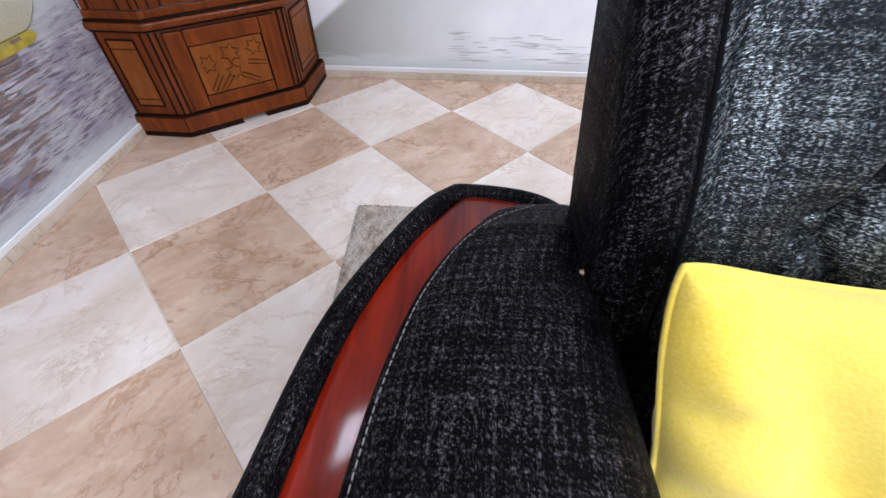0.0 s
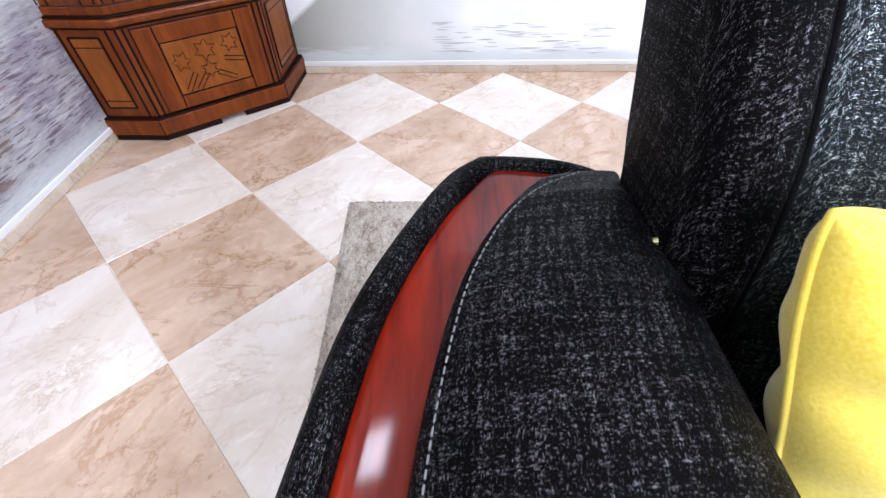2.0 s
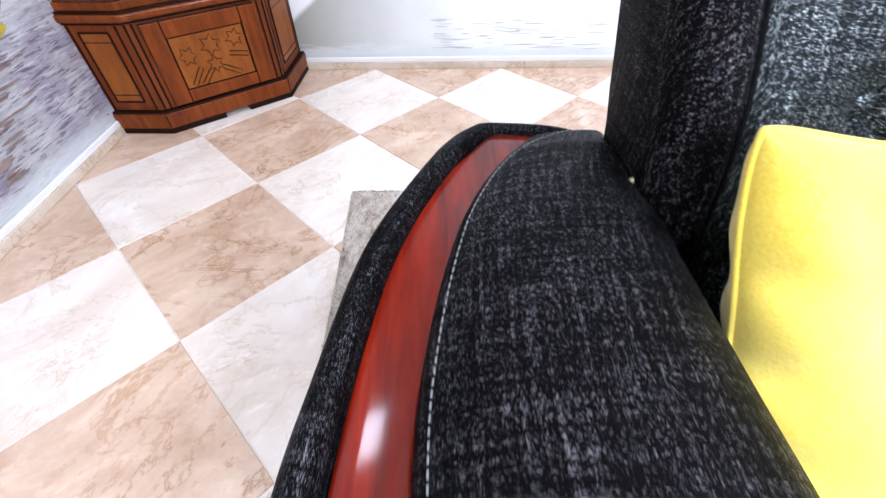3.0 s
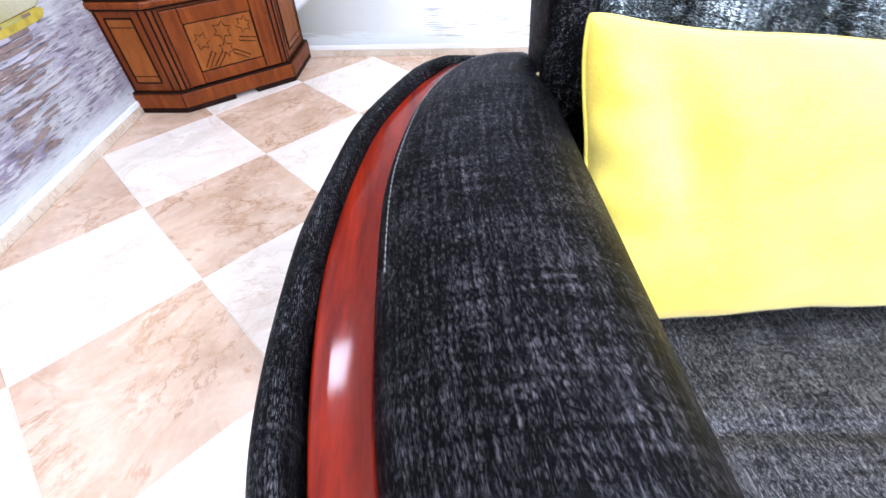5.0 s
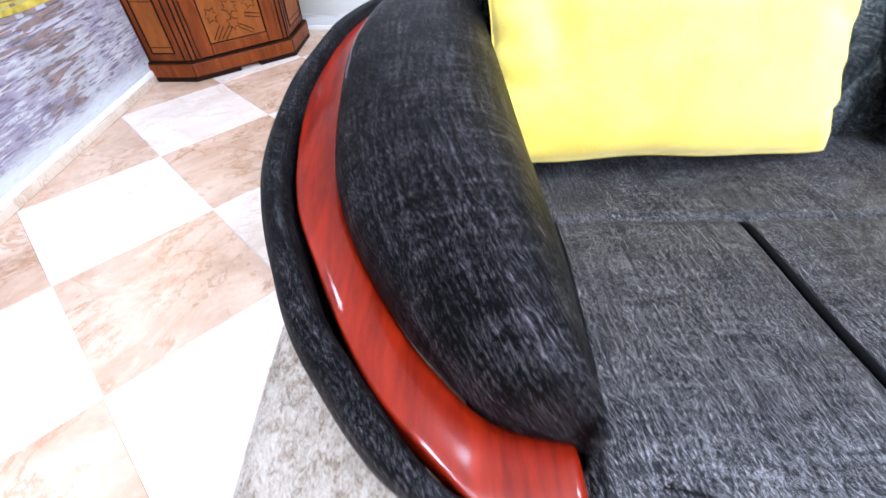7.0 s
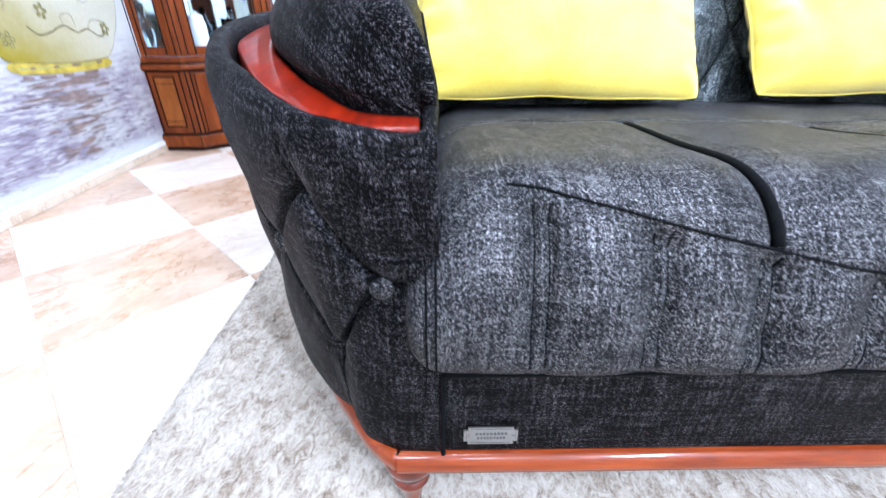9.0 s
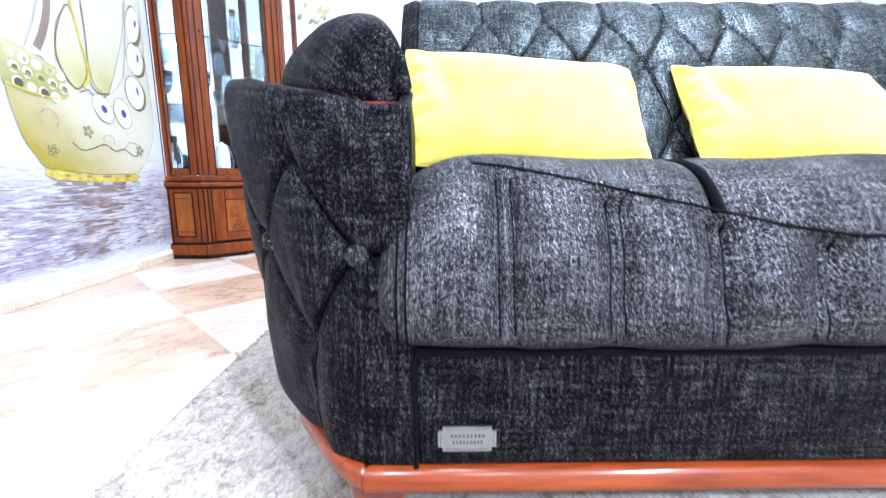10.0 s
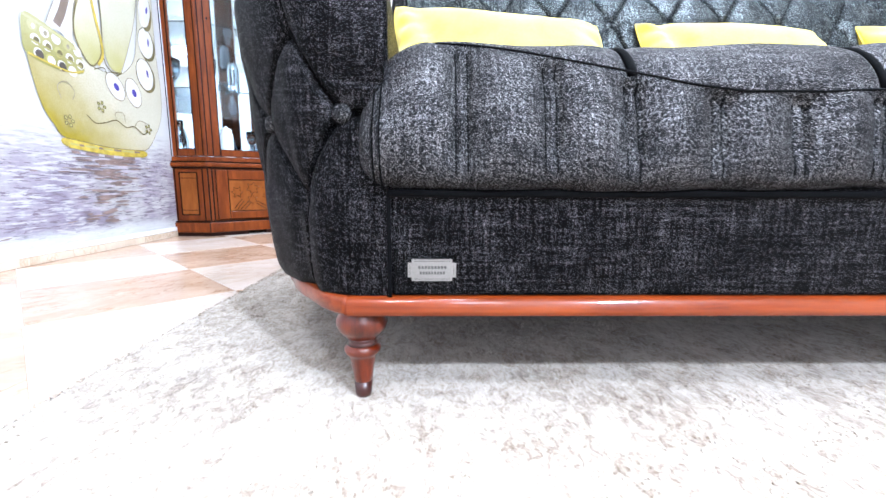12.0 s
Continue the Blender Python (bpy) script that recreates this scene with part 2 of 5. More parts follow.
def mural_material(name, axis, far):
    """Printed wallpaper: pale sky over rippled lavender water; axis is the wall's level direction."""
    m, n, l, b = material(name, 0.42, 0, 0, 0, 0.4)
    sc, tilt = ((1, 9, 84), (0.07, 0, 0)) if axis == "y" else ((9, 1, 84), (0, 0.03, 0))
    rip = noise_of(n, l, coords(n, l, sc, tilt), 1.0, 5.0, 0.65, 0.3)
    fine = noise_of(n, l, coords(n, l, [v * 2.0 for v in sc], tilt), 1.0, 2.0, 0.6, 0.1)
    sep = n.new("ShaderNodeSeparateXYZ")
    l.new(n.new("ShaderNodeTexCoord").outputs["Object"], sep.inputs[0])
    z = sep.outputs["Z"]
    lilac = noise_of(n, l, coords(n, l), 4.5, 4.0)
    water = ramp(n, l, lilac, (0.36, (0.239, 0.211, 0.282)), (0.48, (0.324, 0.296, 0.352)), (0.6, (0.394, 0.387, 0.408)))
    water = mix(n, l, ramp(n, l, rip, (0.52, (0.0,) * 3), (0.60, (0.85,) * 3)), water, (0.521, 0.521, 0.528))
    water = mix(n, l, ramp(n, l, fine, (0.385, (0.9,) * 3), (0.415, (0.0,) * 3)), water, (0.155, 0.127, 0.169))
    water = mix(n, l, ramp(n, l, rip, (0.37, (0.85,) * 3), (0.41, (0.0,) * 3)), water, (0.141, 0.116, 0.141))
    pale = 1.0 if axis == "y" else 1.42
    sky = ramp(n, l, lilac, (0.35, [v * pale for v in (0.545, 0.555, 0.56)]), (0.65, [v * pale for v in (0.60, 0.605, 0.605)]))
    edge = maths(n, l, "ADD", z, maths(n, l, "MULTIPLY", maths(n, l, "SUBTRACT", rip, 0.5), 0.12))
    line = n.new("ShaderNodeMapRange")
    line.inputs[1].default_value, line.inputs[2].default_value = far
    l.new(edge, line.inputs[0])
    print_colour = mix(n, l, line.outputs[0], water, sky)
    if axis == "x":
        # olive-grey area: a slanting upper edge, thinning out along the wall
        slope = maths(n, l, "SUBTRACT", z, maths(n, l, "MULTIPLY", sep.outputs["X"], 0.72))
        grey_area, thin = n.new("ShaderNodeMapRange"), n.new("ShaderNodeMapRange")
        for r, a, c, v in ((grey_area, 0.045, 0.02, slope), (thin, 1.15, 0.25, sep.outputs["X"])):
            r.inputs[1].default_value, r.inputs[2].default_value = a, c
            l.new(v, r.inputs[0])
        print_colour = mix(n, l, maths(n, l, "MULTIPLY", grey_area.outputs[0], thin.outputs[0]), print_colour, (0.29, 0.29, 0.25))
    # pale wash along the foot of the print
    foot = n.new("ShaderNodeMapRange")
    foot.inputs[1].default_value, foot.inputs[2].default_value = 0.125, 0.085
    l.new(edge, foot.inputs[0])
    print_colour = mix(n, l, maths(n, l, "MULTIPLY", foot.outputs[0], 0.7), print_colour, (0.62, 0.66, 0.66))
    l.new(print_colour, b.inputs["Base Color"])
    return m


MURAL_WEST = mural_material("mural_print_west", "y", (0.40, 0.58))
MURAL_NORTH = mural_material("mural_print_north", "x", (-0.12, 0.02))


def glass_material(name, tint=(0.9, 0.95, 0.96), rough=0.0):
    m, n, l, b = material(name, rough)
    b.inputs["Base Color"].default_value = (*tint, 1)
    b.inputs["Transmission Weight"].default_value = 1.0
    b.inputs["IOR"].default_value = 1.45
    return m


GLASS = glass_material("clear_glass")
MIRROR = plain("mirror_back", (0.80, 0.85, 0.90), 0.04, 1.0, 0, 0.05, 4)


def lamp_material():
    m, n, l, b = material("lamp_diffuser")
    b.inputs["Base Color"].default_value = (0.9, 0.9, 0.9, 1)
    b.inputs["Emission Color"].default_value = (*LAMP_COLOUR, 1)
    b.inputs["Emission Strength"].default_value = 12.0
    return m


DIFFUSER = lamp_material()


# ---- building helpers ----
def link_mesh(name, mesh, mat, parent, label="", smooth=True):
    if mat and not mesh.materials:
        mesh.materials.append(mat)
    if smooth:
        mesh.polygons.foreach_set("use_smooth", [True] * len(mesh.polygons))
    ob = new(name, mesh)
    if parent:
        ob.parent = parent
    if label:
        ob["label"] = label
    return ob


def part(name, bm, mat, parent=None, label="", smooth=False):
    mesh = bpy.data.meshes.new(name)
    bmesh.ops.recalc_face_normals(bm, faces=bm.faces)
    bm.to_mesh(mesh)
    bm.free()
    return link_mesh(name, mesh, mat, parent, label, smooth)


def raw(name, verts, faces, mat, parent=None, label="", smooth=True):
    mesh = bpy.data.meshes.new(name)
    mesh.from_pydata([tuple(v) for v in verts], [], faces)
    bm = bmesh.new()
    bm.from_mesh(mesh)
    bmesh.ops.recalc_face_normals(bm, faces=bm.faces)
    bm.to_mesh(mesh)
    bm.free()
    return link_mesh(name, mesh, mat, parent, label, smooth)


def lay_cloth(mesh, places):
    """Thread directions of the cloth: one place on the cloth, in metres, for each vertex."""
    index = np.empty(len(mesh.loops), dtype=np.int32)
    mesh.loops.foreach_get("vertex_index", index)
    uv = np.asarray(places, np.float32)[index]
    for face in mesh.polygons:
        if face.loop_total > 4:
            # end faces are cut flat from the cloth
            for k in face.loop_indices:
                at = mesh.vertices[index[k]].co
                uv[k] = at.y + 0.3 * at.x, at.z
    mesh.uv_layers.new(name="cloth").data.foreach_set("uv", uv.ravel())


def lay_flat(ob):
    co = np.empty(len(ob.data.vertices) * 3, np.float32)
    ob.data.vertices.foreach_get("co", co)
    co = co.reshape(-1, 3)
    lay_cloth(ob.data, np.stack([co[:, 0] + co[:, 1] * 0.3, co[:, 2]], 1))
    return ob


def sheet(name, grid, mat, parent=None, label="", wrap_u=False, wrap_v=False, caps=False):
    """A surface over an n x m grid of points."""
    g = np.asarray(grid, float)
    n, m = g.shape[:2]
    idx = np.arange(n * m).reshape(n, m)
    iu = list(range(n)) + ([0] if wrap_u else [])
    iv = list(range(m)) + ([0] if wrap_v else [])
    faces = [(idx[a, c], idx[b, c], idx[b, d], idx[a, d]) for a, b in zip(iu, iu[1:]) for c, d in zip(iv, iv[1:])]
    if caps:
        faces += [tuple(idx[0]), tuple(idx[-1][::-1])]
    faces = [tuple(int(i) for i in f) for f in faces]
    ob = raw(name, g.reshape(-1, 3), faces, mat, parent, label)
    if mat in (FABRIC, FABRIC_SHADED, FABRIC_LIT):
        along = np.r_[0, np.cumsum(np.linalg.norm(np.diff(g, axis=0), axis=2).mean(1))]
        across = np.concatenate([np.zeros((n, 1)), np.cumsum(np.linalg.norm(np.diff(g, axis=1), axis=2), 1)], 1)
        across -= across[:, m // 2:m // 2 + 1]
        uv = np.stack([np.broadcast_to(along[:, None], (n, m)), across], 2).reshape(-1, 2)
        lay_cloth(ob.data, uv[:, ::-1] if mat == FABRIC_SHADED and caps else uv)
    return ob


def box(bm, x0, x1, y0, y1, z0, z1, bevel=0.0, m=None):
    made = bmesh.ops.create_cube(bm, size=1.0)["verts"]
    t = Matrix.Translation(((x0 + x1) / 2, (y0 + y1) / 2, (z0 + z1) / 2)) @ Matrix.Diagonal((x1 - x0, y1 - y0, z1 - z0, 1))
    if m:
        t = m @ t
    bmesh.ops.transform(bm, matrix=t, verts=made)
    if bevel:
        edges = list({e for v in made for e in v.link_edges})
        bmesh.ops.bevel(bm, geom=edges, offset=bevel, segments=2, affect="EDGES", profile=0.5)
    return bm


def smooth_curve(points, count):
    """Catmull-Rom through the points, resampled evenly by length."""
    p = np.asarray(points, float)
    q = np.vstack([2 * p[0] - p[1], p, 2 * p[-1] - p[-2]])
    out = []
    for i in range(len(p) - 1):
        a, b, c, d = q[i:i + 4]
        t = np.linspace(0, 1, 24, endpoint=False)[:, None]
        out.append(0.5 * (2 * b + (c - a) * t + (2 * a - 5 * b + 4 * c - d) * t ** 2 + (3 * b - a - 3 * c + d) * t ** 3))
    out = np.vstack([*out, p[-1:]])
    s = np.r_[0, np.cumsum(np.linalg.norm(np.diff(out, axis=0), axis=1))]
    at = np.linspace(0, s[-1], count)
    return np.stack([np.interp(at, s, out[:, k]) for k in range(p.shape[1])], 1), s[-1]


def tube(name, points, radius, mat, parent=None, label="", sides=8, closed=False):
    p = np.asarray(points, float)
    t = np.gradient(p, axis=0)
    if closed:
        t = np.roll(p, -1, 0) - np.roll(p, 1, 0)
    t /= np.linalg.norm(t, axis=1)[:, None] + 1e-12
    up = np.array([0.0, 0.0, 1.0]) if abs(t[:, 2]).mean() < 0.8 else np.array([0.0, 1.0, 0.0])
    a = np.cross(t, up)
    a /= np.linalg.norm(a, axis=1)[:, None] + 1e-9
    b = np.cross(a, t)
    ang = np.linspace(0, 2 * np.pi, sides, endpoint=False)
    r = np.broadcast_to(np.asarray(radius, float), (len(p),))[:, None, None]
    g = p[:, None] + r * (a[:, None] * np.cos(ang)[None, :, None] + b[:, None] * np.sin(ang)[None, :, None])
    return sheet(name, g, mat, parent, label, wrap_u=closed, wrap_v=True, caps=not closed)


def lathe(name, profile, mat, parent=None, label="", centre=(0, 0, 0), sides=28):
    pr = np.asarray(profile, float)
    ang = np.linspace(0, 2 * np.pi, sides, endpoint=False)
    g = np.stack([np.stack([r * np.cos(ang), r * np.sin(ang), np.full(sides, z)], 1) for r, z in pr]) + np.asarray(centre)
    return sheet(name, g, mat, parent, label, wrap_v=True, caps=True)


def segment_distance(u, v, a, b):
    d = np.subtract(b, a)
    k = np.clip(((u - a[0]) * d[0] + (v - a[1]) * d[1]) / (d @ d + 1e-12), 0, 1)
    return np.hypot(u - a[0] - k * d[0], v - a[1] - k * d[1])


def tufting(u, v, creases, buttons, crease=0.010, button=0.016, puff=0.010):
    """Inward shift of a tufted surface at (u, v)."""
    near = np.full(np.shape(u), 9.0)
    for a, b in creases:
        near = np.minimum(near, segment_distance(u, v, a, b))
    dot = np.full(np.shape(u), 9.0)
    for a in buttons:
        dot = np.minimum(dot, np.hypot(u - a[0], v - a[1]))
    return crease * np.exp(-(near / 0.0038) ** 2) - puff * (1 - np.exp(-(near / 0.035) ** 2)) + button * np.exp(-(dot / 0.020) ** 2)


def empty(name, at=(0, 0, 0)):
    ob = new(name)
    ob.empty_display_size = 0.05
    ob.location = at
    return ob


# ---- the room ----
def build_room():
    t = 0.15
    walls = [
        ("wall_west", (WEST - t, WEST, SOUTH - t, NORTH + t, 0, CEILING), MURAL_WEST, "wall with a printed water mural above the skirting"),
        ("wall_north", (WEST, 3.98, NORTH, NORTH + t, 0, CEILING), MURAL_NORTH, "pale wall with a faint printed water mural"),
        ("wall_north_alcove", (3.98, EAST + t, NORTH + 0.06, NORTH + t, 0, CEILING), GREYWALL, "plain grey painted wall beside the pale wall"),
        ("wall_east", (EAST, EAST + t, SOUTH - t, NORTH + 0.06, 0, CEILING), FARWALL, "unseen wall closing the room, grey to cut bounced light"),
        ("wall_south", (WEST, EAST, SOUTH - t, SOUTH, 0, CEILING), FARWALL, "unseen wall closing the room, grey to cut bounced light"),
    ]
    for name, (x0, x1, y0, y1, z0, z1), mat, label in walls:
        tagged(part(name, box(bmesh.new(), x0, x1, y0, y1, z0, z1), mat), label, "wall", kind="structure")
    tagged(part("ceiling", box(bmesh.new(), WEST - t, EAST + t, SOUTH - t, NORTH + t, CEILING, CEILING + 0.12), WHITE), "plain white painted ceiling with flat lamps", "ceiling", kind="structure")
    for x, y, w, d, _ in PANELS:
        light = empty("ceiling_light", (x, y, CEILING))
        bm = bmesh.new()
        for s in (-1, 1):
            box(bm, -w / 2, w / 2, s * d / 2 - 0.015, s * d / 2 + 0.015, -0.03, 0, 0.003)
            box(bm, s * w / 2 - 0.015, s * w / 2 + 0.015, -d / 2 + 0.016, d / 2 - 0.016, -0.03, 0, 0.003)
        part("frame", bm, WHITE, light)
        part("diffuser", box(bmesh.new(), -w / 2 + 0.016, w / 2 - 0.016, -d / 2 + 0.016, d / 2 - 0.016, -0.018, -0.002), DIFFUSER, light, "glowing white diffuser")
        tagged(light, "unseen square white flat lamp added on the ceiling", "ceiling lamp", "ceiling lamps")
    for x, y, _ in SPOTS:
        spot_light = empty("ceiling_spot", (x, y, CEILING))
        lathe("ring", [(0.055, 0.0), (0.055, -0.008), (0.042, -0.012), (0.040, -0.004), (0.040, 0.0)], WHITE, spot_light)
        tagged(spot_light, "small round white spot lamp set in the ceiling", "ceiling lamp", "ceiling spots")


build_room()


# ---- sofa ----
MID = 2.112  # the sofa's middle plane
SEAT_L = 1.172
SEAT_R = 2 * MID - SEAT_L
FRONT = -1.957
sofa = empty("sofa", (MID, -1.45, 0.012))
sofa.location = (0, 0, 0)

# plan of the arm: outer edge of the tufted shell at its widest, from the rear tip round to the front seam
SHELL = [(1.128, -1.128), (1.105, -1.106), (1.07, -1.091), (1.010, -1.085), (0.986, -1.097), (0.954, -1.140), (0.897, -1.264), (0.871, -1.387), (0.860, -1.485), (0.868, -1.643),
         (0.921, -1.793), (0.972, -1.872), (1.02, -1.925), (1.06, -1.951), (1.10, -1.957), (1.172, -1.956)]
WOOD_OUT = [(1.105, -1.113), (1.075, -1.112), (1.037, -1.111), (1.012, -1.116), (0.986, -1.15), (0.954, -1.202), (0.913, -1.324), (0.894, -1.493), (0.912, -1.66), (0.951, -1.761), (1.004, -1.859), (1.064, -1.922), (1.089, -1.938), (1.156, -1.940)]
WOOD_IN = [(1.086, -1.150), (1.045, -1.170), (1.003, -1.222), (0.973, -1.284), (0.950, -1.375), (0.942, -1.466), (0.952, -1.637), (0.978, -1.732), (1.021, -1.812), (1.060, -1.860), (1.100, -1.890), (1.156, -1.902)]


def top_height(y):
    """Height of the wooden arm trim along the arm."""
    return np.interp(y, [-1.96, -1.94, -1.88, -1.80, -1.68, -1.50, -1.30, -1.15, -1.06], [0.542, 0.548, 0.571, 0.591, 0.607, 0.627, 0.643, 0.648, 0.641])


def roll_height(y):
    """Height at which the arm cushion overhangs the trim most."""
    return np.interp(y, [-1.94, -1.88, -1.80, -1.68, -1.50, -1.30, -1.17, -1.15, -1.13], [0.556, 0.578, 0.597, 0.618, 0.647, 0.670, 0.678, 0.671, 0.656])


def arm_nodes():
    """Buttons, plain knots and creases of the arm shell, by length back from the front seam, and height."""
    cols = [0.057, 0.135, 0.245, 0.355, 0.465, 0.575, 0.685, 0.795, 0.905, 1.015, 1.125, 1.235]
    buttons, knots, creases = [], [], [((-0.02, 0.402), (cols[0], 0.404))]
    for k, c in enumerate(cols):
        if k % 2 == 0:
            buttons.append((c, 0.404))
        else:
            knots += [(c, 0.505), (c, 0.298)]
            creases += [((c, 0.505), (c + 0.004, 0.66)), ((c, 0.298), (c + 0.012, 0.15))]
        if k:
            b = cols[k - 1]
            if k % 2:
                creases += [((b, 0.404), (c, 0.505)), ((b, 0.404), (c, 0.298))]
            else:
                creases += [((b, 0.505), (c, 0.404)), ((b, 0.298), (c, 0.404))]
    return buttons, knots, creases


def mirrored(points, flip):
    p = np.array(points, float)
    if flip:
        p[..., 0] = 2 * MID - p[..., 0]
    return p


def build_arm(flip):
    n = 330
    plan, length = smooth_curve(SHELL, n)
    tan = np.gradient(plan, axis=0)
    tan /= np.linalg.norm(tan, axis=1)[:, None]
    inward = np.stack([-tan[:, 1], tan[:, 0]], 1)
    back_len = length - np.linspace(0, length, n)
    # section of the shell: height share, inset
    u = [(0.0, 0.052), (0.03, 0.045), (0.08, 0.040), (0.2, 0.0345), (0.31, 0.030), (0.42, 0.026), (0.54, 0.021), (0.65, 0.0145), (0.77, 0.008), (0.86, 0.002), (0.93, -0.003), (0.965, -0.002), (0.985, 0.002), (0.997, 0.008), (1.0, 0.014), (0.994, 0.021), (0.965, 0.026), (0.92, 0.028), (0.85, 0.028)]
    sec, _ = smooth_curve(u, 150)
    top = top_height(plan[:, 1]) + np.interp(back_len, [0, 0.04, 0.09, 0.14, 0.2, 0.3, 0.8, 1.2], [0.008, 0.011, 0.022, 0.025, 0.022, 0.016, 0.013, 0.012])
    z = 0.166 + (top[:, None] - 0.166) * sec[None, :, 0]
    flat = np.interp(back_len, [0, 0.05, 0.085, 0.16], [0.10, 0.16, 0.45, 1.0])[:, None]
    inset = np.where(sec[None, :, 0] < 0.7, 1, 0) * sec[None, :, 1] * flat + np.where(sec[None, :, 0] < 0.7, 0, 1) * sec[None, :, 1] * np.interp(back_len, [0, 0.1, 0.2], [0.42, 0.6, 1.0])[:, None]
    buttons, knots, creases = arm_nodes()
    outer = np.r_[np.ones(105), np.linspace(1, 0, 20), np.zeros(25)][None, :]
    inset += tufting(np.broadcast_to(back_len[:, None], z.shape), z, creases, buttons + knots, 0.014, 0.008, 0.0065) * outer + 0.005
    xy = plan[:, None, :] + inward[:, None, :] * inset[..., None]
    g = np.concatenate([xy, z[..., None]], 2)
    shell = sheet("arm_shell", mirrored(g, flip), FABRIC_SHADED, sofa, "button-tufted charcoal chenille arm shell")
    for c, h in buttons:
        if c > length - 0.05:
            continue
        i = int(np.argmin(abs(back_len - c)))
        j = int(np.argmin(abs(z[i, :105] - h)))
        nrm = -inward[i]
        at = np.array([*(xy[i, j] + nrm * 0.018), z[i, j]])
        bm = bmesh.new()
        bmesh.ops.create_uvsphere(bm, u_segments=16, v_segments=10, radius=0.0125)
        if flip:
            at[0], nrm = 2 * MID - at[0], nrm * (-1, 1)
        rot = Vector((nrm[0], nrm[1], 0)).to_track_quat("Z", "Y").to_matrix().to_4x4()
        bmesh.ops.transform(bm, matrix=Matrix.Translation(at) @ rot @ Matrix.Diagonal((1, 1, 0.6, 1)), verts=bm.verts)
        side = np.array([nrm[1], -nrm[0], 0.0])
        ring = [at - np.array([*nrm, 0]) * 0.006 + 0.0135 * (side * math.cos(t_) + np.array([0, 0, math.sin(t_)])) for t_ in np.linspace(0, 6.28, 20, endpoint=False)]
        tube("button_ring", ring, 0.0022, WELT_AND_SHADE, shell, "", 5, True)
        # buttons take a lighter copy of the cloth to read as lit
        lay_flat(part("button", bm, FABRIC, shell, "fabric-covered button", True))
    # black tubes laid in the creases to deepen their shade
    for a, b in creases:
        pts = []
        for f in np.linspace(0, 1, 16):
            c, h = a[0] + (b[0] - a[0]) * f, a[1] + (b[1] - a[1]) * f
            if 0.004 < c < length - 0.02 and 0.172 < h:
                i = int(np.argmin(abs(back_len - c)))
                if h < top[i] - 0.045:
                    pts.append([*xy[i, int(np.argmin(abs(z[i, :105] - h)))], h])
        if len(pts) > 5:
            tube("crease_seam", mirrored(smooth_curve(pts[::3] + [pts[-1]], 24)[0], flip), 0.0027, WELT_AND_SHADE, shell, "", 6)
    # front seam between arm and base
    seam = mirrored([(SEAT_L + 0.003, -1.956, h) for h in np.linspace(0.168, 0.32, 16)], flip)
    tube("seam_welt", seam, 0.0028, WELT_AND_SHADE, shell)

    # polished wooden trim set into the top of the arm
    k = 160
    a, _ = smooth_curve(WOOD_OUT, k)
    b, _ = smooth_curve(WOOD_IN, k)
    cross = [(-0.02, -0.03), (-0.02, -0.005), (-0.012, -0.0022), (0.015, -0.0006), (0.05, 0.0), (0.3, 0.0006), (0.6, 0.0008), (0.9, 0.0006), (1.06, 0.0), (1.06, -0.03)]
    rows = []
    for f, lift in cross:
        p = a + (b - a) * f
        rows.append(np.c_[p, top_height((a[:, 1] + b[:, 1]) / 2) + lift])
    sheet("wood_trim", mirrored(np.stack(rows, 1), flip), MAHOGANY, sofa, "glossy red mahogany trim strip", caps=True)

    # padded upper cushion
    m, sidesn = 150, 64
    o, _ = smooth_curve(WOOD_IN, m)
    inner_x = np.interp(o[:, 1], [-1.902, -1.865, -1.80, -1.66, -1.45, -1.30, -1.14, -1.04], [1.172, 1.171, 1.168, 1.161, 1.154, 1.147, 1.130, 1.130])
    yy = o[:, 1].copy()
    s = np.linspace(0, 1, m)
    front_round = np.clip((s - 0.90) / 0.10, 0, 1)
    crest = np.interp(yy, [-1.91, -1.85, -1.70, -1.50, -1.30, -1.20, -1.16, -1.13], [0.663, 0.674, 0.690, 0.698, 0.701, 0.694, 0.682, 0.655]) - 0.006 * front_round ** 2
    # bull-nosed front: the crest comes down as the cushion narrows
    nose = np.clip((inner_x - o[:, 0]) / 0.15, 0.0, 1) ** 0.42
    low_line = roll_height(yy)
    crest = np.where((yy < -1.75) | (yy > -1.20), low_line + (crest - low_line) * nose, crest)
    th = np.linspace(0, np.pi, sidesn)
    rows = []
    for i in range(m):
        w0 = roll_height(yy[i])
        wood = top_height(yy[i])
        xm = o[i, 0] + (inner_x[i] - o[i, 0]) * 0.52
        c, q = np.cos(th), np.sin(th)
        ex = np.where(c > 0, 1.0 - 0.28 * front_round[i], np.interp(yy[i], [-1.88, -1.78], [0.86, 0.66]))
        x = np.where(c > 0, xm - (xm - o[i, 0]) * abs(c) ** ex, xm + (inner_x[i] - xm) * abs(c) ** ex)
        low = np.where(c > 0, w0, 0.52)
        zz = low + (crest[i] - low) * q ** ex
        y = np.full_like(x, yy[i])
        row = np.stack([x, y, zz], 1)
        row = np.vstack([[[row[0, 0] + 0.012, yy[i], wood - 0.02], [row[0, 0] + 0.007, yy[i], wood + 0.001]], row, [[inner_x[i] - 0.001, yy[i], 0.40]]])
        rows.append(row)
    # rounded front end
    last = rows[-1]
    cx, cz = last[:, 0].mean(), 0.56
    for d, f in ((0.003, 0.985), (0.005, 0.94), (0.006, 0.87)):
        r = last.copy()
        r[:, 0] = cx + (r[:, 0] - cx) * f
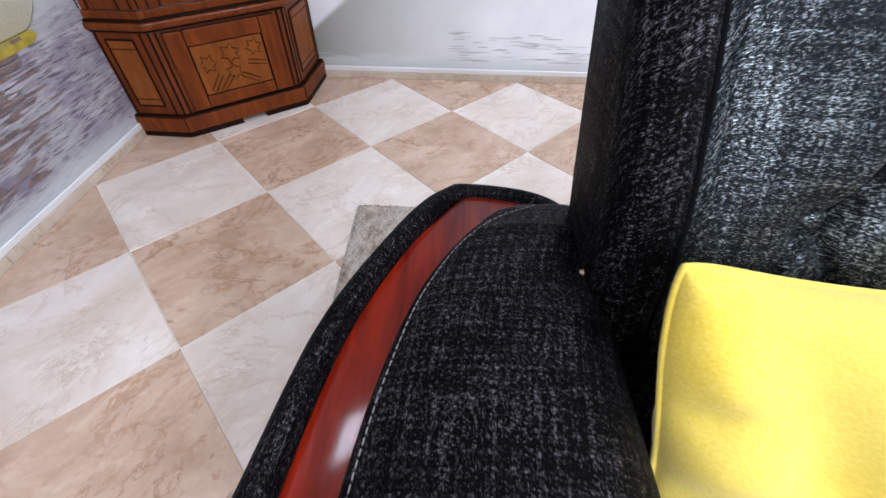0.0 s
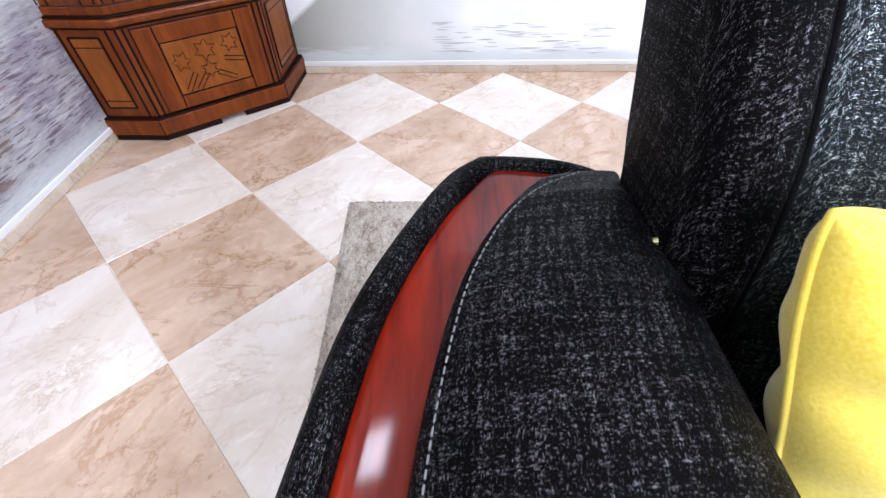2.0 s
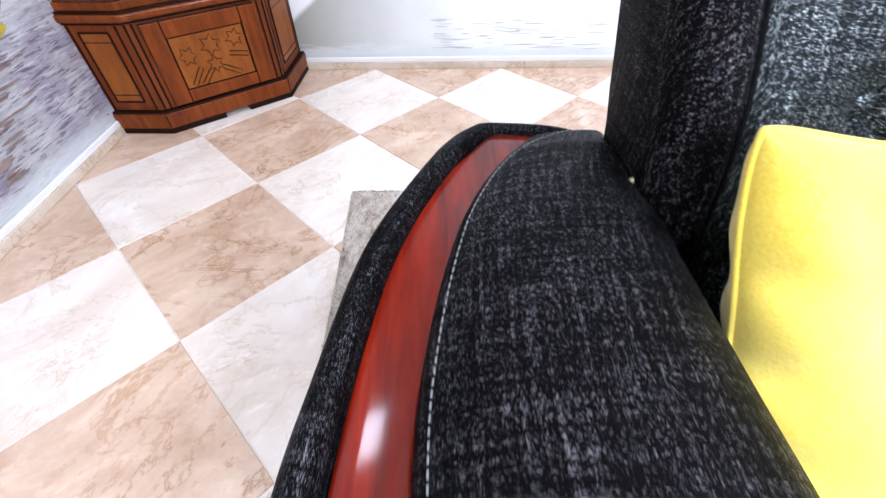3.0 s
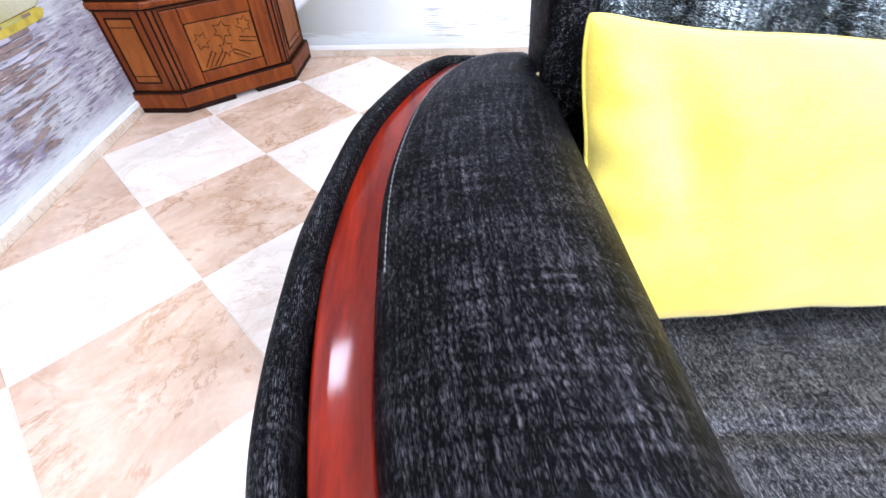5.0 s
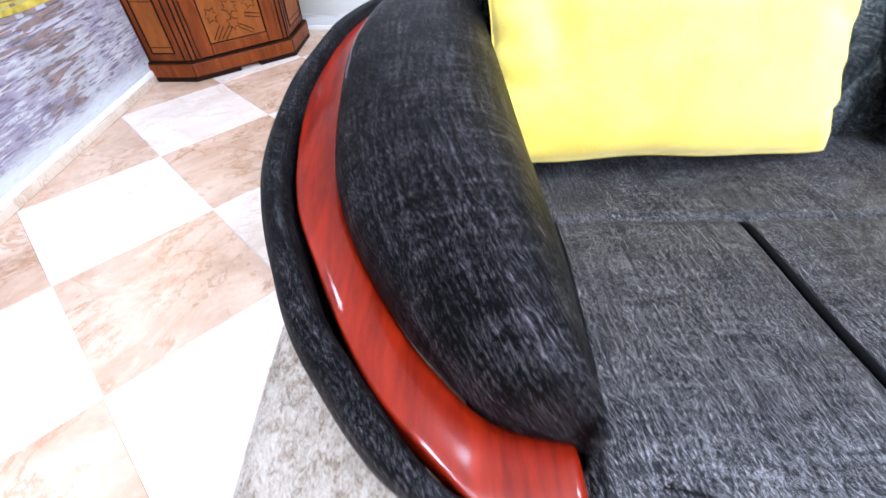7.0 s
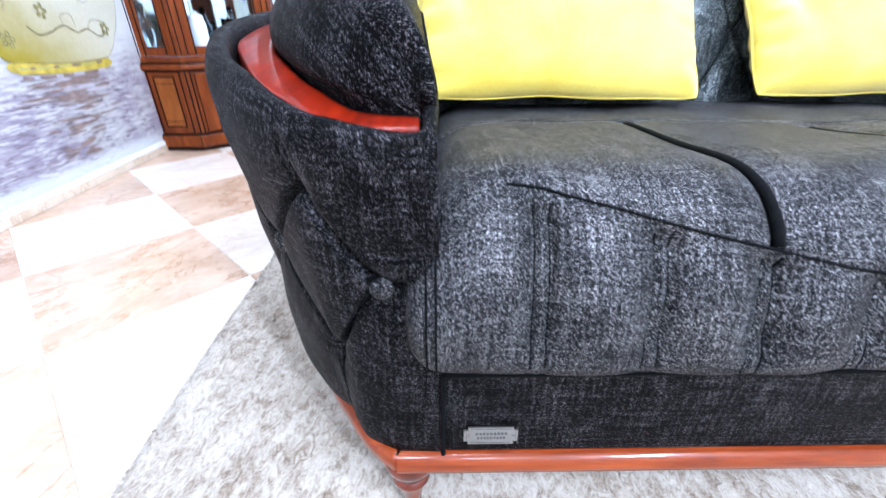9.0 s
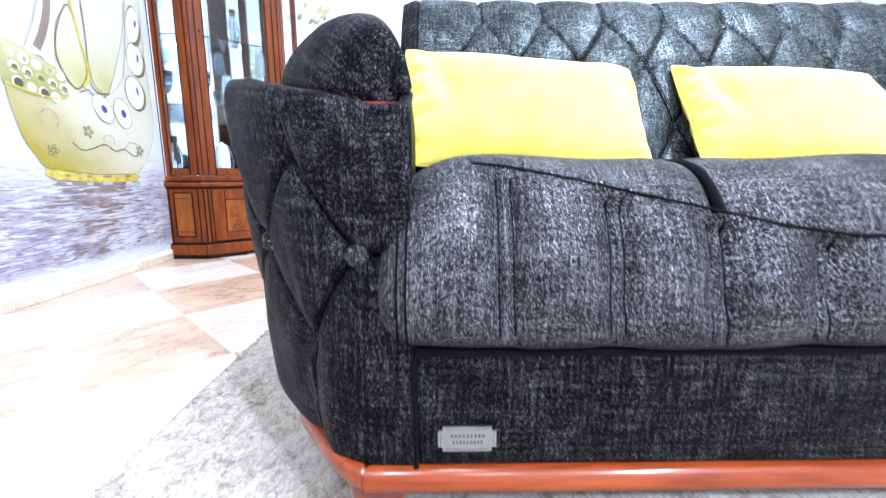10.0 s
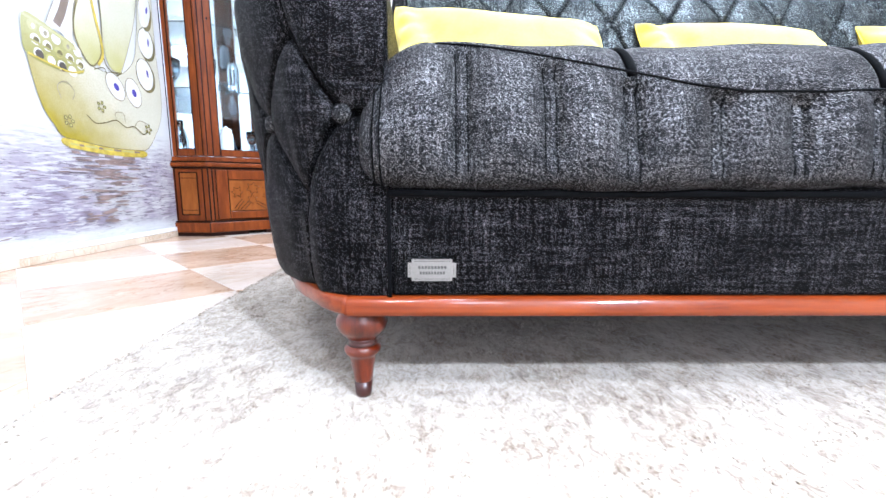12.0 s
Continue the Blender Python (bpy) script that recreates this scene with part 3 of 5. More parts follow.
        r[:, 2] = np.where(r[:, 2] > cz, cz + (r[:, 2] - cz) * f, r[:, 2])
        r[:, 1] -= d
        rows.append(r)
    cushion = sheet("arm_cushion", mirrored(np.stack(rows), flip), FABRIC_SHADED, sofa, "padded charcoal arm cushion with stitched edge", caps=True)
    g = np.stack(rows)
    tube("edge_welt", mirrored(g[2:m - 14, 1] + (-0.002, 0, 0.001), flip), 0.002, WELT_AND_SHADE, cushion)
    line = g[:m]
    at = [int(np.argmin(abs(np.linalg.norm(r[:, :3] - r[1, :3], axis=1) - 0.038))) for r in line]
    seam_line = np.stack([line[i, max(at[i], 3)] for i in range(m)])[6:]
    seam_line[:, 2] += 0.0008
    fine, _ = smooth_curve(seam_line[::6], 420)
    stitches, faces = [], []
    for i in range(0, 190, 3):
        p0, p1 = fine[i], fine[i + 2]
        d = (p1 - p0) / (np.linalg.norm(p1 - p0) + 1e-9)
        sd = np.cross(d, (0, 0, 1)) * 0.00055
        up = np.array([0, 0, 0.0006])
        k0 = len(stitches)
        stitches += [p0 + sd, p0 - sd, p1 - sd, p1 + sd, (p0 + p1) / 2 + up]
        faces += [(k0, k0 + 1, k0 + 4), (k0 + 1, k0 + 2, k0 + 4), (k0 + 2, k0 + 3, k0 + 4), (k0 + 3, k0, k0 + 4)]
    tagged(raw("stitching", mirrored(stitches, flip), faces, STITCH, cushion), "grey thread stitching", kind="stuff")
    # inner edge welt running down the front of the arm
    tube("front_welt", mirrored(smooth_curve(g[m - 40:m, int(sidesn * 0.80) + 1] + (0.0006, 0, 0.0006), 40)[0], flip), 0.0014, WELT_AND_SHADE, cushion)

    # the padded rim turns back along the end of the trim
    turn_back = smooth_curve([(1.135, -1.948, 0.546), (1.156, -1.947, 0.547), (1.1645, -1.938, 0.550), (1.166, -1.915, 0.558), (1.166, -1.875, 0.572)], 40)[0]
    tube("rim_end", mirrored(turn_back, flip), 0.0065, FABRIC_SHADED, shell, "padded rim round the end of the trim", 12)

    # wooden rail round the foot of the arm
    base = plan + inward * (0.050 * flat + 0.020)
    keep = base[(plan[:, 1] < -1.02) & (plan[:, 0] < 0.95)]
    path, _ = smooth_curve(np.vstack([keep[:-4:7], [[1.018, -1.836], [1.051, -1.885], [1.077, -1.922], [1.099, -1.945], [1.1185, -1.9585]]]), 140)
    tg = np.gradient(path, axis=0)
    tg /= np.linalg.norm(tg, axis=1)[:, None]
    out = np.stack([tg[:, 1], -tg[:, 0]], 1)
    rows = []
    for d, h in ((-0.03, 0.144), (0.002, 0.144), (0.006, 0.148), (0.006, 0.163), (0.002, 0.168), (-0.03, 0.168)):
        rows.append(np.c_[path + out * d, np.full(len(path), h)])
    sheet("side_rail", mirrored(np.stack(rows, 1), flip), RAILWOOD, sofa, "varnished mahogany base rail", wrap_v=True, caps=True)


def build_leg(x, y):
    body = [(0.0001, 0.146), (0.030, 0.146), (0.031, 0.138), (0.035, 0.132), (0.0365, 0.124), (0.034, 0.115), (0.027, 0.107), (0.020, 0.101), (0.0185, 0.097), (0.0195, 0.095),
            (0.0195, 0.093), (0.022, 0.091), (0.0255, 0.087), (0.026, 0.083), (0.024, 0.079), (0.0205, 0.076), (0.019, 0.072), (0.0165, 0.060), (0.0143, 0.046), (0.0133, 0.037), (0.0128, 0.0365), (0.0001, 0.0365)]
    leg = lathe("leg", body, LEGWOOD, sofa, "turned mahogany leg", (x, y, 0.0))
    lathe("ring", [(0.0185, 0.1025), (0.0212, 0.1015), (0.0196, 0.0985), (0.0198, 0.0955), (0.0222, 0.0925), (0.0185, 0.0920)], DARKTIP, leg, "dark lacquered ring", (x, y, 0.0))
    lathe("leg_tip", [(0.0001, 0.036), (0.0128, 0.036), (0.0118, 0.018), (0.0108, 0.0135), (0.0001, 0.0135)], DARKTIP, leg, "dark leg tip", (x, y, 0.0))


def build_base():
    bm = box(bmesh.new(), SEAT_L + 0.004, SEAT_R - 0.004, FRONT + 0.003, -1.15, 0.168, 0.33, 0.006)
    # darker copy: the seat's shade is put into the panel's colour
    lay_flat(part("base_panel", bm, FABRIC_SHADED, sofa, "flat charcoal chenille front panel"))
    # black tube standing in for the shadow gap under the seat
    tube("shadow_welt", [(x, FRONT - 0.002, 0.304) for x in np.linspace(SEAT_L + 0.004, SEAT_R - 0.004, 40)], 0.005, WELT_AND_SHADE, sofa)
    prof = [(-0.008, 0.144), (-0.0085, 0.150), (-0.0065, 0.162), (0.0, 0.168), (0.06, 0.168), (0.06, 0.144)]
    g = np.stack([[(x, FRONT + y, z) for y, z in prof] for x in (1.118, 1.119, 2 * MID - 1.119, 2 * MID - 1.118)])
    sheet("front_rail", g, RAILWOOD, sofa, "varnished mahogany base rail", wrap_v=True, caps=True)
    part("underside", box(bmesh.new(), 1.10, 2 * MID - 1.10, -1.88, -1.05, 0.150, 0.167), WELT_AND_SHADE, sofa, "black dust cover")
    for x in (1.131, 2 * MID - 1.131):
        build_leg(x, -1.924)
        build_leg(x, -1.10)


# seat: one long rolled cushion, channelled down its front
SEAM_X = [1.478, 1.784, MID, 2 * MID - 1.784, 2 * MID - 1.478]
CHANNEL_X = [1.268, 1.378, 1.478, 1.582, 1.684, 1.784, 1.894, 2.004, MID]
CHANNEL_X += [2 * MID - x for x in CHANNEL_X[-2::-1]]
SEAT_PROFILE = [(-1.20, 0.462), (-1.35, 0.472), (-1.57, 0.482), (-1.75, 0.498), (-1.85, 0.507), (-1.90, 0.503), (-1.935, 0.487), (-1.961, 0.459), (-1.980, 0.418), (-1.989, 0.375), (-1.988, 0.340), (-1.976, 0.318), (-1.948, 0.307), (-1.88, 0.305)]


def piping_height(x):
    half = min(x, 2 * MID - x)
    return float(np.interp(half, [1.18, 1.23, 1.268, 1.34, 1.40, 1.476, 1.54, 1.605, 1.70, 1.774, MID], [0.475, 0.499, 0.496, 0.482, 0.468, 0.452, 0.438, 0.429, 0.429, 0.432, 0.44]))


def build_seat():
    nx, npf = 640, 190
    prof, plen = smooth_curve(SEAT_PROFILE, npf)
    tg = np.gradient(prof, axis=0)
    tg /= np.linalg.norm(tg, axis=1)[:, None]
    inward = np.stack([tg[:, 1], -tg[:, 0]], 1)
    if inward[20, 1] > 0:
        inward = -inward
    xs = np.linspace(SEAT_L - 0.034, SEAT_R + 0.034, nx)
    s = np.linspace(0, plen, npf)
    z, y = prof[:, 1], prof[:, 0]
    front = y < -1.86
    shift = np.zeros((nx, npf))
    r = 0.042
    for i, x in enumerate(xs):
        e = min(x - xs[0], xs[-1] - x)
        if e < r:
            shift[i] += r - math.sqrt(max(r * r - (r - e) ** 2, 0))
        shift[i] += 0.036 * math.exp(-(e / 0.05) ** 2) * np.clip((z - 0.38) / 0.08, 0, 1)
        zp = piping_height(x)
        below = front & (z < zp)
        for c in CHANNEL_X:
            d = abs(x - c)
            if d < 0.05:
                # two rows of stitching a finger apart
                g = 0.0085 * math.exp(-((d - 0.007) / 0.0026) ** 2) + 0.017 * math.exp(-(d / 0.026) ** 2)
                shift[i] += g * below * np.clip((zp - z) / 0.01, 0, 1) * np.clip((z - 0.312) / 0.05, 0.1, 1)
        for c in SEAM_X:
            d = abs(x - c)
            if d < 0.08:
                on = (y < -1.575) & ~below
                shift[i] += on * (0.013 * math.exp(-(d / 0.0045) ** 2) + 0.006 * math.exp(-(d / 0.025) ** 2))
        dz = np.where(front, abs(z - zp), 9)
        shift[i] += 0.004 * np.exp(-(dz / 0.004) ** 2)
        shift[i] += 0.006 * np.exp(-((y + 1.575) / 0.008) ** 2) * (z > 0.46)
    u, v = np.meshgrid(xs, s, indexing="ij")
    lump = 0.003 * np.sin(u * 9.0 + 1.0) * np.sin(v * 11.0) + 0.0015 * np.sin(u * 31 + v * 23)
    shift += lump
    yz = prof[None] + inward[None] * shift[..., None]
    g = np.concatenate([u[..., None], yz], 2)
    seat = sheet("seat_cushion", g, FABRIC, sofa, "long rolled charcoal seat cushion with channel stitching", caps=True)

    def on_seat(x, zz):
        k = np.where(front & (z < 0.502))[0]
        yy = np.interp(zz, z[k][::-1], y[k][::-1])
        return np.array([x, yy + 0.0012, zz - 0.0012])

    tube("curved_piping", [on_seat(x, piping_height(x)) for x in np.linspace(1.235, 2 * MID - 1.235, 260)], 0.0015, WELT_AND_SHADE, seat)
    for c in SEAM_X:
        i = int(np.argmin(abs(xs - c)))
        zp = piping_height(c)
        js = [j for j in range(npf) if y[j] < -1.578 and (not front[j] or z[j] > zp)]
        tube("seat_seam", [g[i, j] - np.array([0, *inward[j]]) * 0.010 for j in js[::2]], 0.0055, WELT_AND_SHADE, seat, "", 8)
    for c in CHANNEL_X:
        for d in (-0.0068, 0.0068):
            i = int(np.argmin(abs(xs - c - d)))
            zp = piping_height(c)
            js = [j for j in range(npf) if front[j] and 0.32 < z[j] < zp - 0.004]
            tube("channel_stitch", [g[i, j] - np.array([0, *inward[j]]) * 0.0003 for j in js[::2]], 0.0015, WELT_AND_SHADE, seat, "", 5)
    # black tubes painting the shade in the gap beside each arm
    for s_, x in ((1, SEAT_L - 0.009), (-1, SEAT_R + 0.009)):
        tube("gap_welt", [(x + s_ * 0.004 * (y_ + 1.93), y_, 0.486 + 0.02 * min(0, -1.91 - y_)) for y_ in np.linspace(-1.93, -1.45, 30)], 0.006, WELT_AND_SHADE, seat)
    for e in (SEAT_L - 0.014, SEAT_L - 0.003, SEAT_R + 0.014, SEAT_R + 0.003):
        i = int(np.argmin(abs(xs - e)))
        tube("end_piping", [g[i, j] - np.array([0, *inward[j]]) * 0.001 for j in range(npf) if y[j] < -1.915], 0.0012, WELT_AND_SHADE, seat)


# back: leaning, deep-buttoned, rolled over its top
BACK_PROFILE = [(-1.335, 0.45), (-1.308, 0.60), (-1.278, 0.735), (-1.248, 0.80), (-1.205, 0.868), (-1.165, 0.918), (-1.125, 0.946), (-1.09, 0.944), (-1.072, 0.905), (-1.095, 0.84), (-1.12, 0.785), (-1.15, 0.72), (-1.175, 0.65), (-1.19, 0.42), (-1.19, 0.17)]
BACK_L = 1.107


def build_back():
    npf, nx = 380, 640
    prof, plen = smooth_curve(BACK_PROFILE, npf)
    tg = np.gradient(prof, axis=0)
    tg /= np.linalg.norm(tg, axis=1)[:, None]
    inward = np.stack([tg[:, 1], -tg[:, 0]], 1)
    s = np.linspace(0, plen, npf)
    z = prof[:, 1]

    def at_height(h):
        k = np.where(np.arange(npf) < int(np.argmax(z)))[0]
        return s[k[int(np.argmin(abs(z[k] - h)))]]

    rows = [at_height(h) for h in (0.468, 0.604, 0.760, 0.874)]
    crown = s[int(np.argmax(z))] + 0.10
    step = 0.158
    cols_a = [1.322 + step * k for k in range(11)]
    cols_b = [1.238 + step * k for k in range(12)]
    buttons, creases = [], []
    for r, sv in enumerate(rows):
        cols = cols_a if r % 2 else cols_b
        buttons += [(c, sv) for c in cols]
        if r:
            for c in cols:
                for d in (-step / 2, step / 2):
                    creases.append(((c, sv), (c + d, rows[r - 1])))
        if r == 3:
            for c in cols:
                creases += [((c, sv), (c - 0.004, sv + 0.05)), ((c - 0.004, sv + 0.05), (c - 0.022, crown))]
    xs = np.r_[np.linspace(BACK_L, BACK_L + 0.03, 14)[:-1], np.linspace(BACK_L + 0.03, 2 * MID - BACK_L - 0.03, nx), np.linspace(2 * MID - BACK_L - 0.03, 2 * MID - BACK_L, 14)[1:]]
    u, v = np.meshgrid(xs, s, indexing="ij")
    inner = np.clip((np.minimum(u - BACK_L, 2 * MID - BACK_L - u) - 0.02) / 0.02, 0, 1)
    shift = tufting(u, v, creases, buttons, 0.009, 0.012, 0.0055) * inner
    e = np.minimum(u - BACK_L, 2 * MID - BACK_L - u)
    r = np.where(np.arange(npf)[None, :] > int(np.argmax(z)), 0.012, 0.03)
    shift += np.where(e < r, r - np.sqrt(np.clip(r * r - (r - e) ** 2, 0, None)), 0)
    shift += 0.006 * np.exp(-((e - 0.046) / 0.006) ** 2)
    yz = prof[None] + inward[None] * shift[..., None]
    g = np.concatenate([u[..., None], yz], 2)
    back = sheet("backrest", g, FABRIC_LIT, sofa, "deep-buttoned charcoal chenille backrest, light and shade put into its colour", caps=True)
    back.data.materials.append(FABRIC_SHADED)
    # sides and rear take the dark copy, coloured as if unlit
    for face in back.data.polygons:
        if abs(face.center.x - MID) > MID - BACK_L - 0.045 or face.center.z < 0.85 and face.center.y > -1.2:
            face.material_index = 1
    for c, sv in buttons:
        i, j = int(np.argmin(abs(xs - c))), int(np.argmin(abs(s - sv)))
        bm = bmesh.new()
        bmesh.ops.create_uvsphere(bm, u_segments=14, v_segments=8, radius=0.012)
        n = -inward[j]
        rot = Vector((0, n[0], n[1])).to_track_quat("Z", "Y").to_matrix().to_4x4()
        at = g[i, j] + np.array([0, *n]) * 0.003
        bmesh.ops.transform(bm, matrix=Matrix.Translation(at) @ rot @ Matrix.Diagonal((1, 1, 0.6, 1)), verts=bm.verts)
        lay_flat(part("button", bm, FABRIC_LIT, back, "fabric-covered button", True))
    # the back's folds are darkened the same way, with black tubes for shade
    for a, b in creases:
        pts = []
        for f in np.linspace(0, 1, 12):
            i = int(np.argmin(abs(xs - (a[0] + (b[0] - a[0]) * f))))
            j = int(np.argmin(abs(s - (a[1] + (b[1] - a[1]) * f))))
            pts.append(g[i, j])
        tube("crease_seam", smooth_curve(pts[::3] + [pts[-1]], 20)[0], 0.0018, WELT_AND_SHADE, back, "", 6)
    for x in (BACK_L + 0.046, 2 * MID - BACK_L - 0.046):
        i = int(np.argmin(abs(xs - x)))
        tube("seam_welt", [g[i, j] for j in range(4, int(npf * 0.52), 3)], 0.0024, WELT_AND_SHADE, back)
    # small brass screw on the side of the back above the arm
    bm = bmesh.new()
    bmesh.ops.create_cone(bm, cap_ends=True, segments=10, radius1=0.003, radius2=0.002, depth=0.003)
    bmesh.ops.transform(bm, matrix=pose(BACK_L - 0.002, -1.255, 0.690, 0, -90, 0), verts=bm.verts)
    part("screw_head", bm, plain("brass", (0.45, 0.38, 0.22), 0.4, 1.0), back, "small brass screw head")


def build_plaque():
    x0, x1, z0, z1, c = 1.199, 1.262, 0.190, 0.219, 0.005
    outline = [(x0 + c, z0), (x1 - c, z0), (x1 - c, z0 + c), (x1, z0 + c), (x1, z1 - c), (x1 - c, z1 - c), (x1 - c, z1), (x0 + c, z1), (x0 + c, z1 - c), (x0, z1 - c), (x0, z0 + c), (x0 + c, z0 + c)]
    bm = bmesh.new()
    f = bm.faces.new([bm.verts.new((x, FRONT - 0.0005, z)) for x, z in outline])
    up = bmesh.ops.extrude_face_region(bm, geom=[f])["geom"]
    bmesh.ops.translate(bm, vec=(0, -0.0016, 0), verts=[v for v in up if isinstance(v, bmesh.types.BMVert)])
    plate = part("plaque", bm, SILVER, sofa, "small steel maker's plate with notched corners")
    for a, b, h in ((1.212, 1.250, 0.2082), (1.214, 1.248, 0.2008)):
        n = 9
        for k in range(n):
            w = (b - a) / n
            part("engraved_bar", box(bmesh.new(), a + k * w + 0.0006, a + (k + 1) * w - 0.0006, FRONT - 0.0026, FRONT - 0.002, h - 0.0019, h + 0.0019), PLATEGREY, plate)
    for a, b, c0, c1 in ((x0 + 0.008, x1 - 0.008, z0 + 0.0025, z0 + 0.0031), (x0 + 0.008, x1 - 0.008, z1 - 0.0031, z1 - 0.0025), (x0 + 0.0025, x0 + 0.0031, z0 + 0.008, z1 - 0.008), (x1 - 0.0031, x1 - 0.0025, z0 + 0.008, z1 - 0.008)):
        part("border_line", box(bmesh.new(), a, b, FRONT - 0.0025, FRONT - 0.002, c0, c1), PLATEGREY, plate)
    for x in (1.2045, 1.2565):
        bm = bmesh.new()
        bmesh.ops.create_cone(bm, cap_ends=True, segments=10, radius1=0.0016, radius2=0.0012, depth=0.0012)
        bmesh.ops.transform(bm, matrix=pose(x, FRONT - 0.0026, (z0 + z1) / 2, 90, 0, 0), verts=bm.verts)
        part("pin", bm, SILVER, plate)


for side in (False, True):
    build_arm(side)
build_base()
build_seat()
build_back()
build_plaque()
tagged(sofa, "charcoal button-tufted sofa with red mahogany trim and turned legs", "sofa")


# ---- pillows ----
def build_pillow(seed, width, height, thick, taper, shear, m, label):
    root = empty("pillow")
    n = 90
    uu, vv = np.meshgrid(np.sin(np.linspace(-1, 1, n) * math.pi / 2), np.sin(np.linspace(-1, 1, n) * math.pi / 2), indexing="ij")
    rnd = np.random.RandomState(seed)
    ph = rnd.rand(12) * 6.28
    sides = []
    for s in (1, -1):
        # outline: sides drawn in a little, corners left as soft ears
        x = width / 2 * (uu * (1 - 0.03 * (1 - vv ** 2) * abs(uu) ** 3) + 0.006 * np.sin(6 * vv + ph[8]) * abs(uu) ** 4 * (1 - vv ** 2))
        y = height / 2 * (vv * (1 - 0.105 * (1 - uu ** 2) * abs(vv) ** 3 * (vv > 0) - 0.06 * (1 - uu ** 2) * abs(vv) ** 3 * (vv < 0)) + 0.014 * np.sin(7 * uu + ph[9]) * abs(vv) ** 4 * (1 - uu ** 2))
        y = y + height * 0.018 * np.exp(-((uu + 1) / 0.15) ** 2 - ((vv - 1) / 0.35) ** 2)
        y = y - height * taper * (uu + 1) / 2 * (vv + 1) / 2
        x = x + shear * (vv + 1) / 2
        corner = np.clip((abs(uu) ** 6 * abs(vv) ** 6), 0, 1)
        x, y = x * (1 - 0.034 * corner), y * (1 - 0.062 * corner)
        h = thick / 2 * np.clip((1 - abs(uu) ** 3.4) * (1 - abs(vv) ** 2.7), 0, 1) ** 0.6
        h = h * (1 + 0.05 * np.sin(4 * uu + ph[0]) * np.sin(3 * vv + ph[1]))
        # folds running in from the seams and from the corners
        side = np.exp(-(1 - abs(uu)) / 0.10) * (1 - uu ** 10)
        edge = np.exp(-(1 - abs(vv)) / 0.12) * (1 - vv ** 10)
        h = h + 0.0075 * side * (np.sin(9 * vv + ph[2] + 2 * uu) + 0.6 * np.sin(19 * vv + ph[3]))
        h = h + 0.0035 * edge * (np.sin(11 * uu + ph[4]) + 0.6 * np.sin(23 * uu + ph[5]))
        for k, (cu, cv) in enumerate(((-1, -1), (-1, 1), (1, -1), (1, 1))):
            d, a = np.hypot(uu - cu, (vv - cv) * 0.6), np.arctan2((vv - cv) * 0.6, uu - cu)
            h = h + 0.003 * np.exp(-((d - 0.22) / 0.16) ** 2) * np.sin(5 * a + ph[6] + k)
        # deeper creases pulled in from the two ends
        for k in range(7):
            end, v0, run = (-1, 1)[k % 2], -0.75 + 1.5 * ((k * 0.37 + ph[7]) % 1), 0.5 * math.sin(ph[10] + 2.1 * k)
            reach = 0.16 + 0.10 * ((k * 0.61) % 1)
            inner = 1 - end * uu
            h = h - 0.0065 * np.exp(-((vv - v0 - run * inner) / 0.075) ** 2) * np.exp(-(inner / reach) ** 2) * np.clip(inner / 0.08, 0, 1)
            h = h + 0.004 * np.exp(-((vv - v0 - 0.15 - run * inner) / 0.10) ** 2) * np.exp(-(inner / reach) ** 2) * np.clip(inner / 0.08, 0, 1)
        h = h - 0.022 * np.exp(-((uu + 0.66 + 0.12 * vv) / 0.10) ** 2 - ((vv - 0.35) / 0.5) ** 2)
        h = h - 0.008 * np.exp(-((vv - 0.15 - 0.5 * (uu + 0.9)) / 0.09) ** 2 - ((uu + 0.86) / 0.16) ** 2)
        h = np.maximum(h, 0.0) * np.clip((1 - np.maximum(abs(uu), abs(vv))) / 0.002, 0, 1) ** 0.5
        sides.append(np.stack([x, y, s * h], -1))
    v = np.concatenate([sides[0].reshape(-1, 3), sides[1].reshape(-1, 3)])
    idx = np.arange(n * n).reshape(n, n)
    faces = []
    for i in range(n - 1):
        for j in range(n - 1):
            q = (idx[i, j], idx[i + 1, j], idx[i + 1, j + 1], idx[i, j + 1])
            faces += [tuple(int(k) for k in q), tuple(int(k) + n * n for k in q[::-1])]
    mesh = bpy.data.meshes.new("cover")
    mesh.from_pydata([tuple(p) for p in v], [], faces)
    bm = bmesh.new()
    bm.from_mesh(mesh)
    bmesh.ops.remove_doubles(bm, verts=bm.verts, dist=1e-5)
    bmesh.ops.recalc_face_normals(bm, faces=bm.faces)
    bm.to_mesh(mesh)
    bm.free()
    link_mesh("cover", mesh, YELLOW, root)
    e = sides[0]
    ring = np.vstack([e[:, 0], e[-1, 1:], e[-2::-1, -1], e[0, -2:0:-1]])
    ring[:, 2] = 0
    tube("seam_piping", ring, 0.0022, YELLOW, root, "", 8, True)
    root.matrix_world = m
    tagged(root, label, "pillow", "pillows on the sofa")


def pillow_pose(bl, br, tl):
    """Local x from bottom left to bottom right, local y up the lean."""
    bl, br, tl = Vector(bl), Vector(br), Vector(tl)
    x = (br - bl).normalized()
    z = x.cross(tl - bl).normalized()
    y = z.cross(x)
    w, h, shear = (br - bl).length, (tl - bl).dot(y), (tl - bl).dot(x)
    c = bl + x * w / 2 + y * h / 2
    m = Matrix((x, y, z)).transposed().to_4x4()
    m.translation = c
    return w, h, shear, m


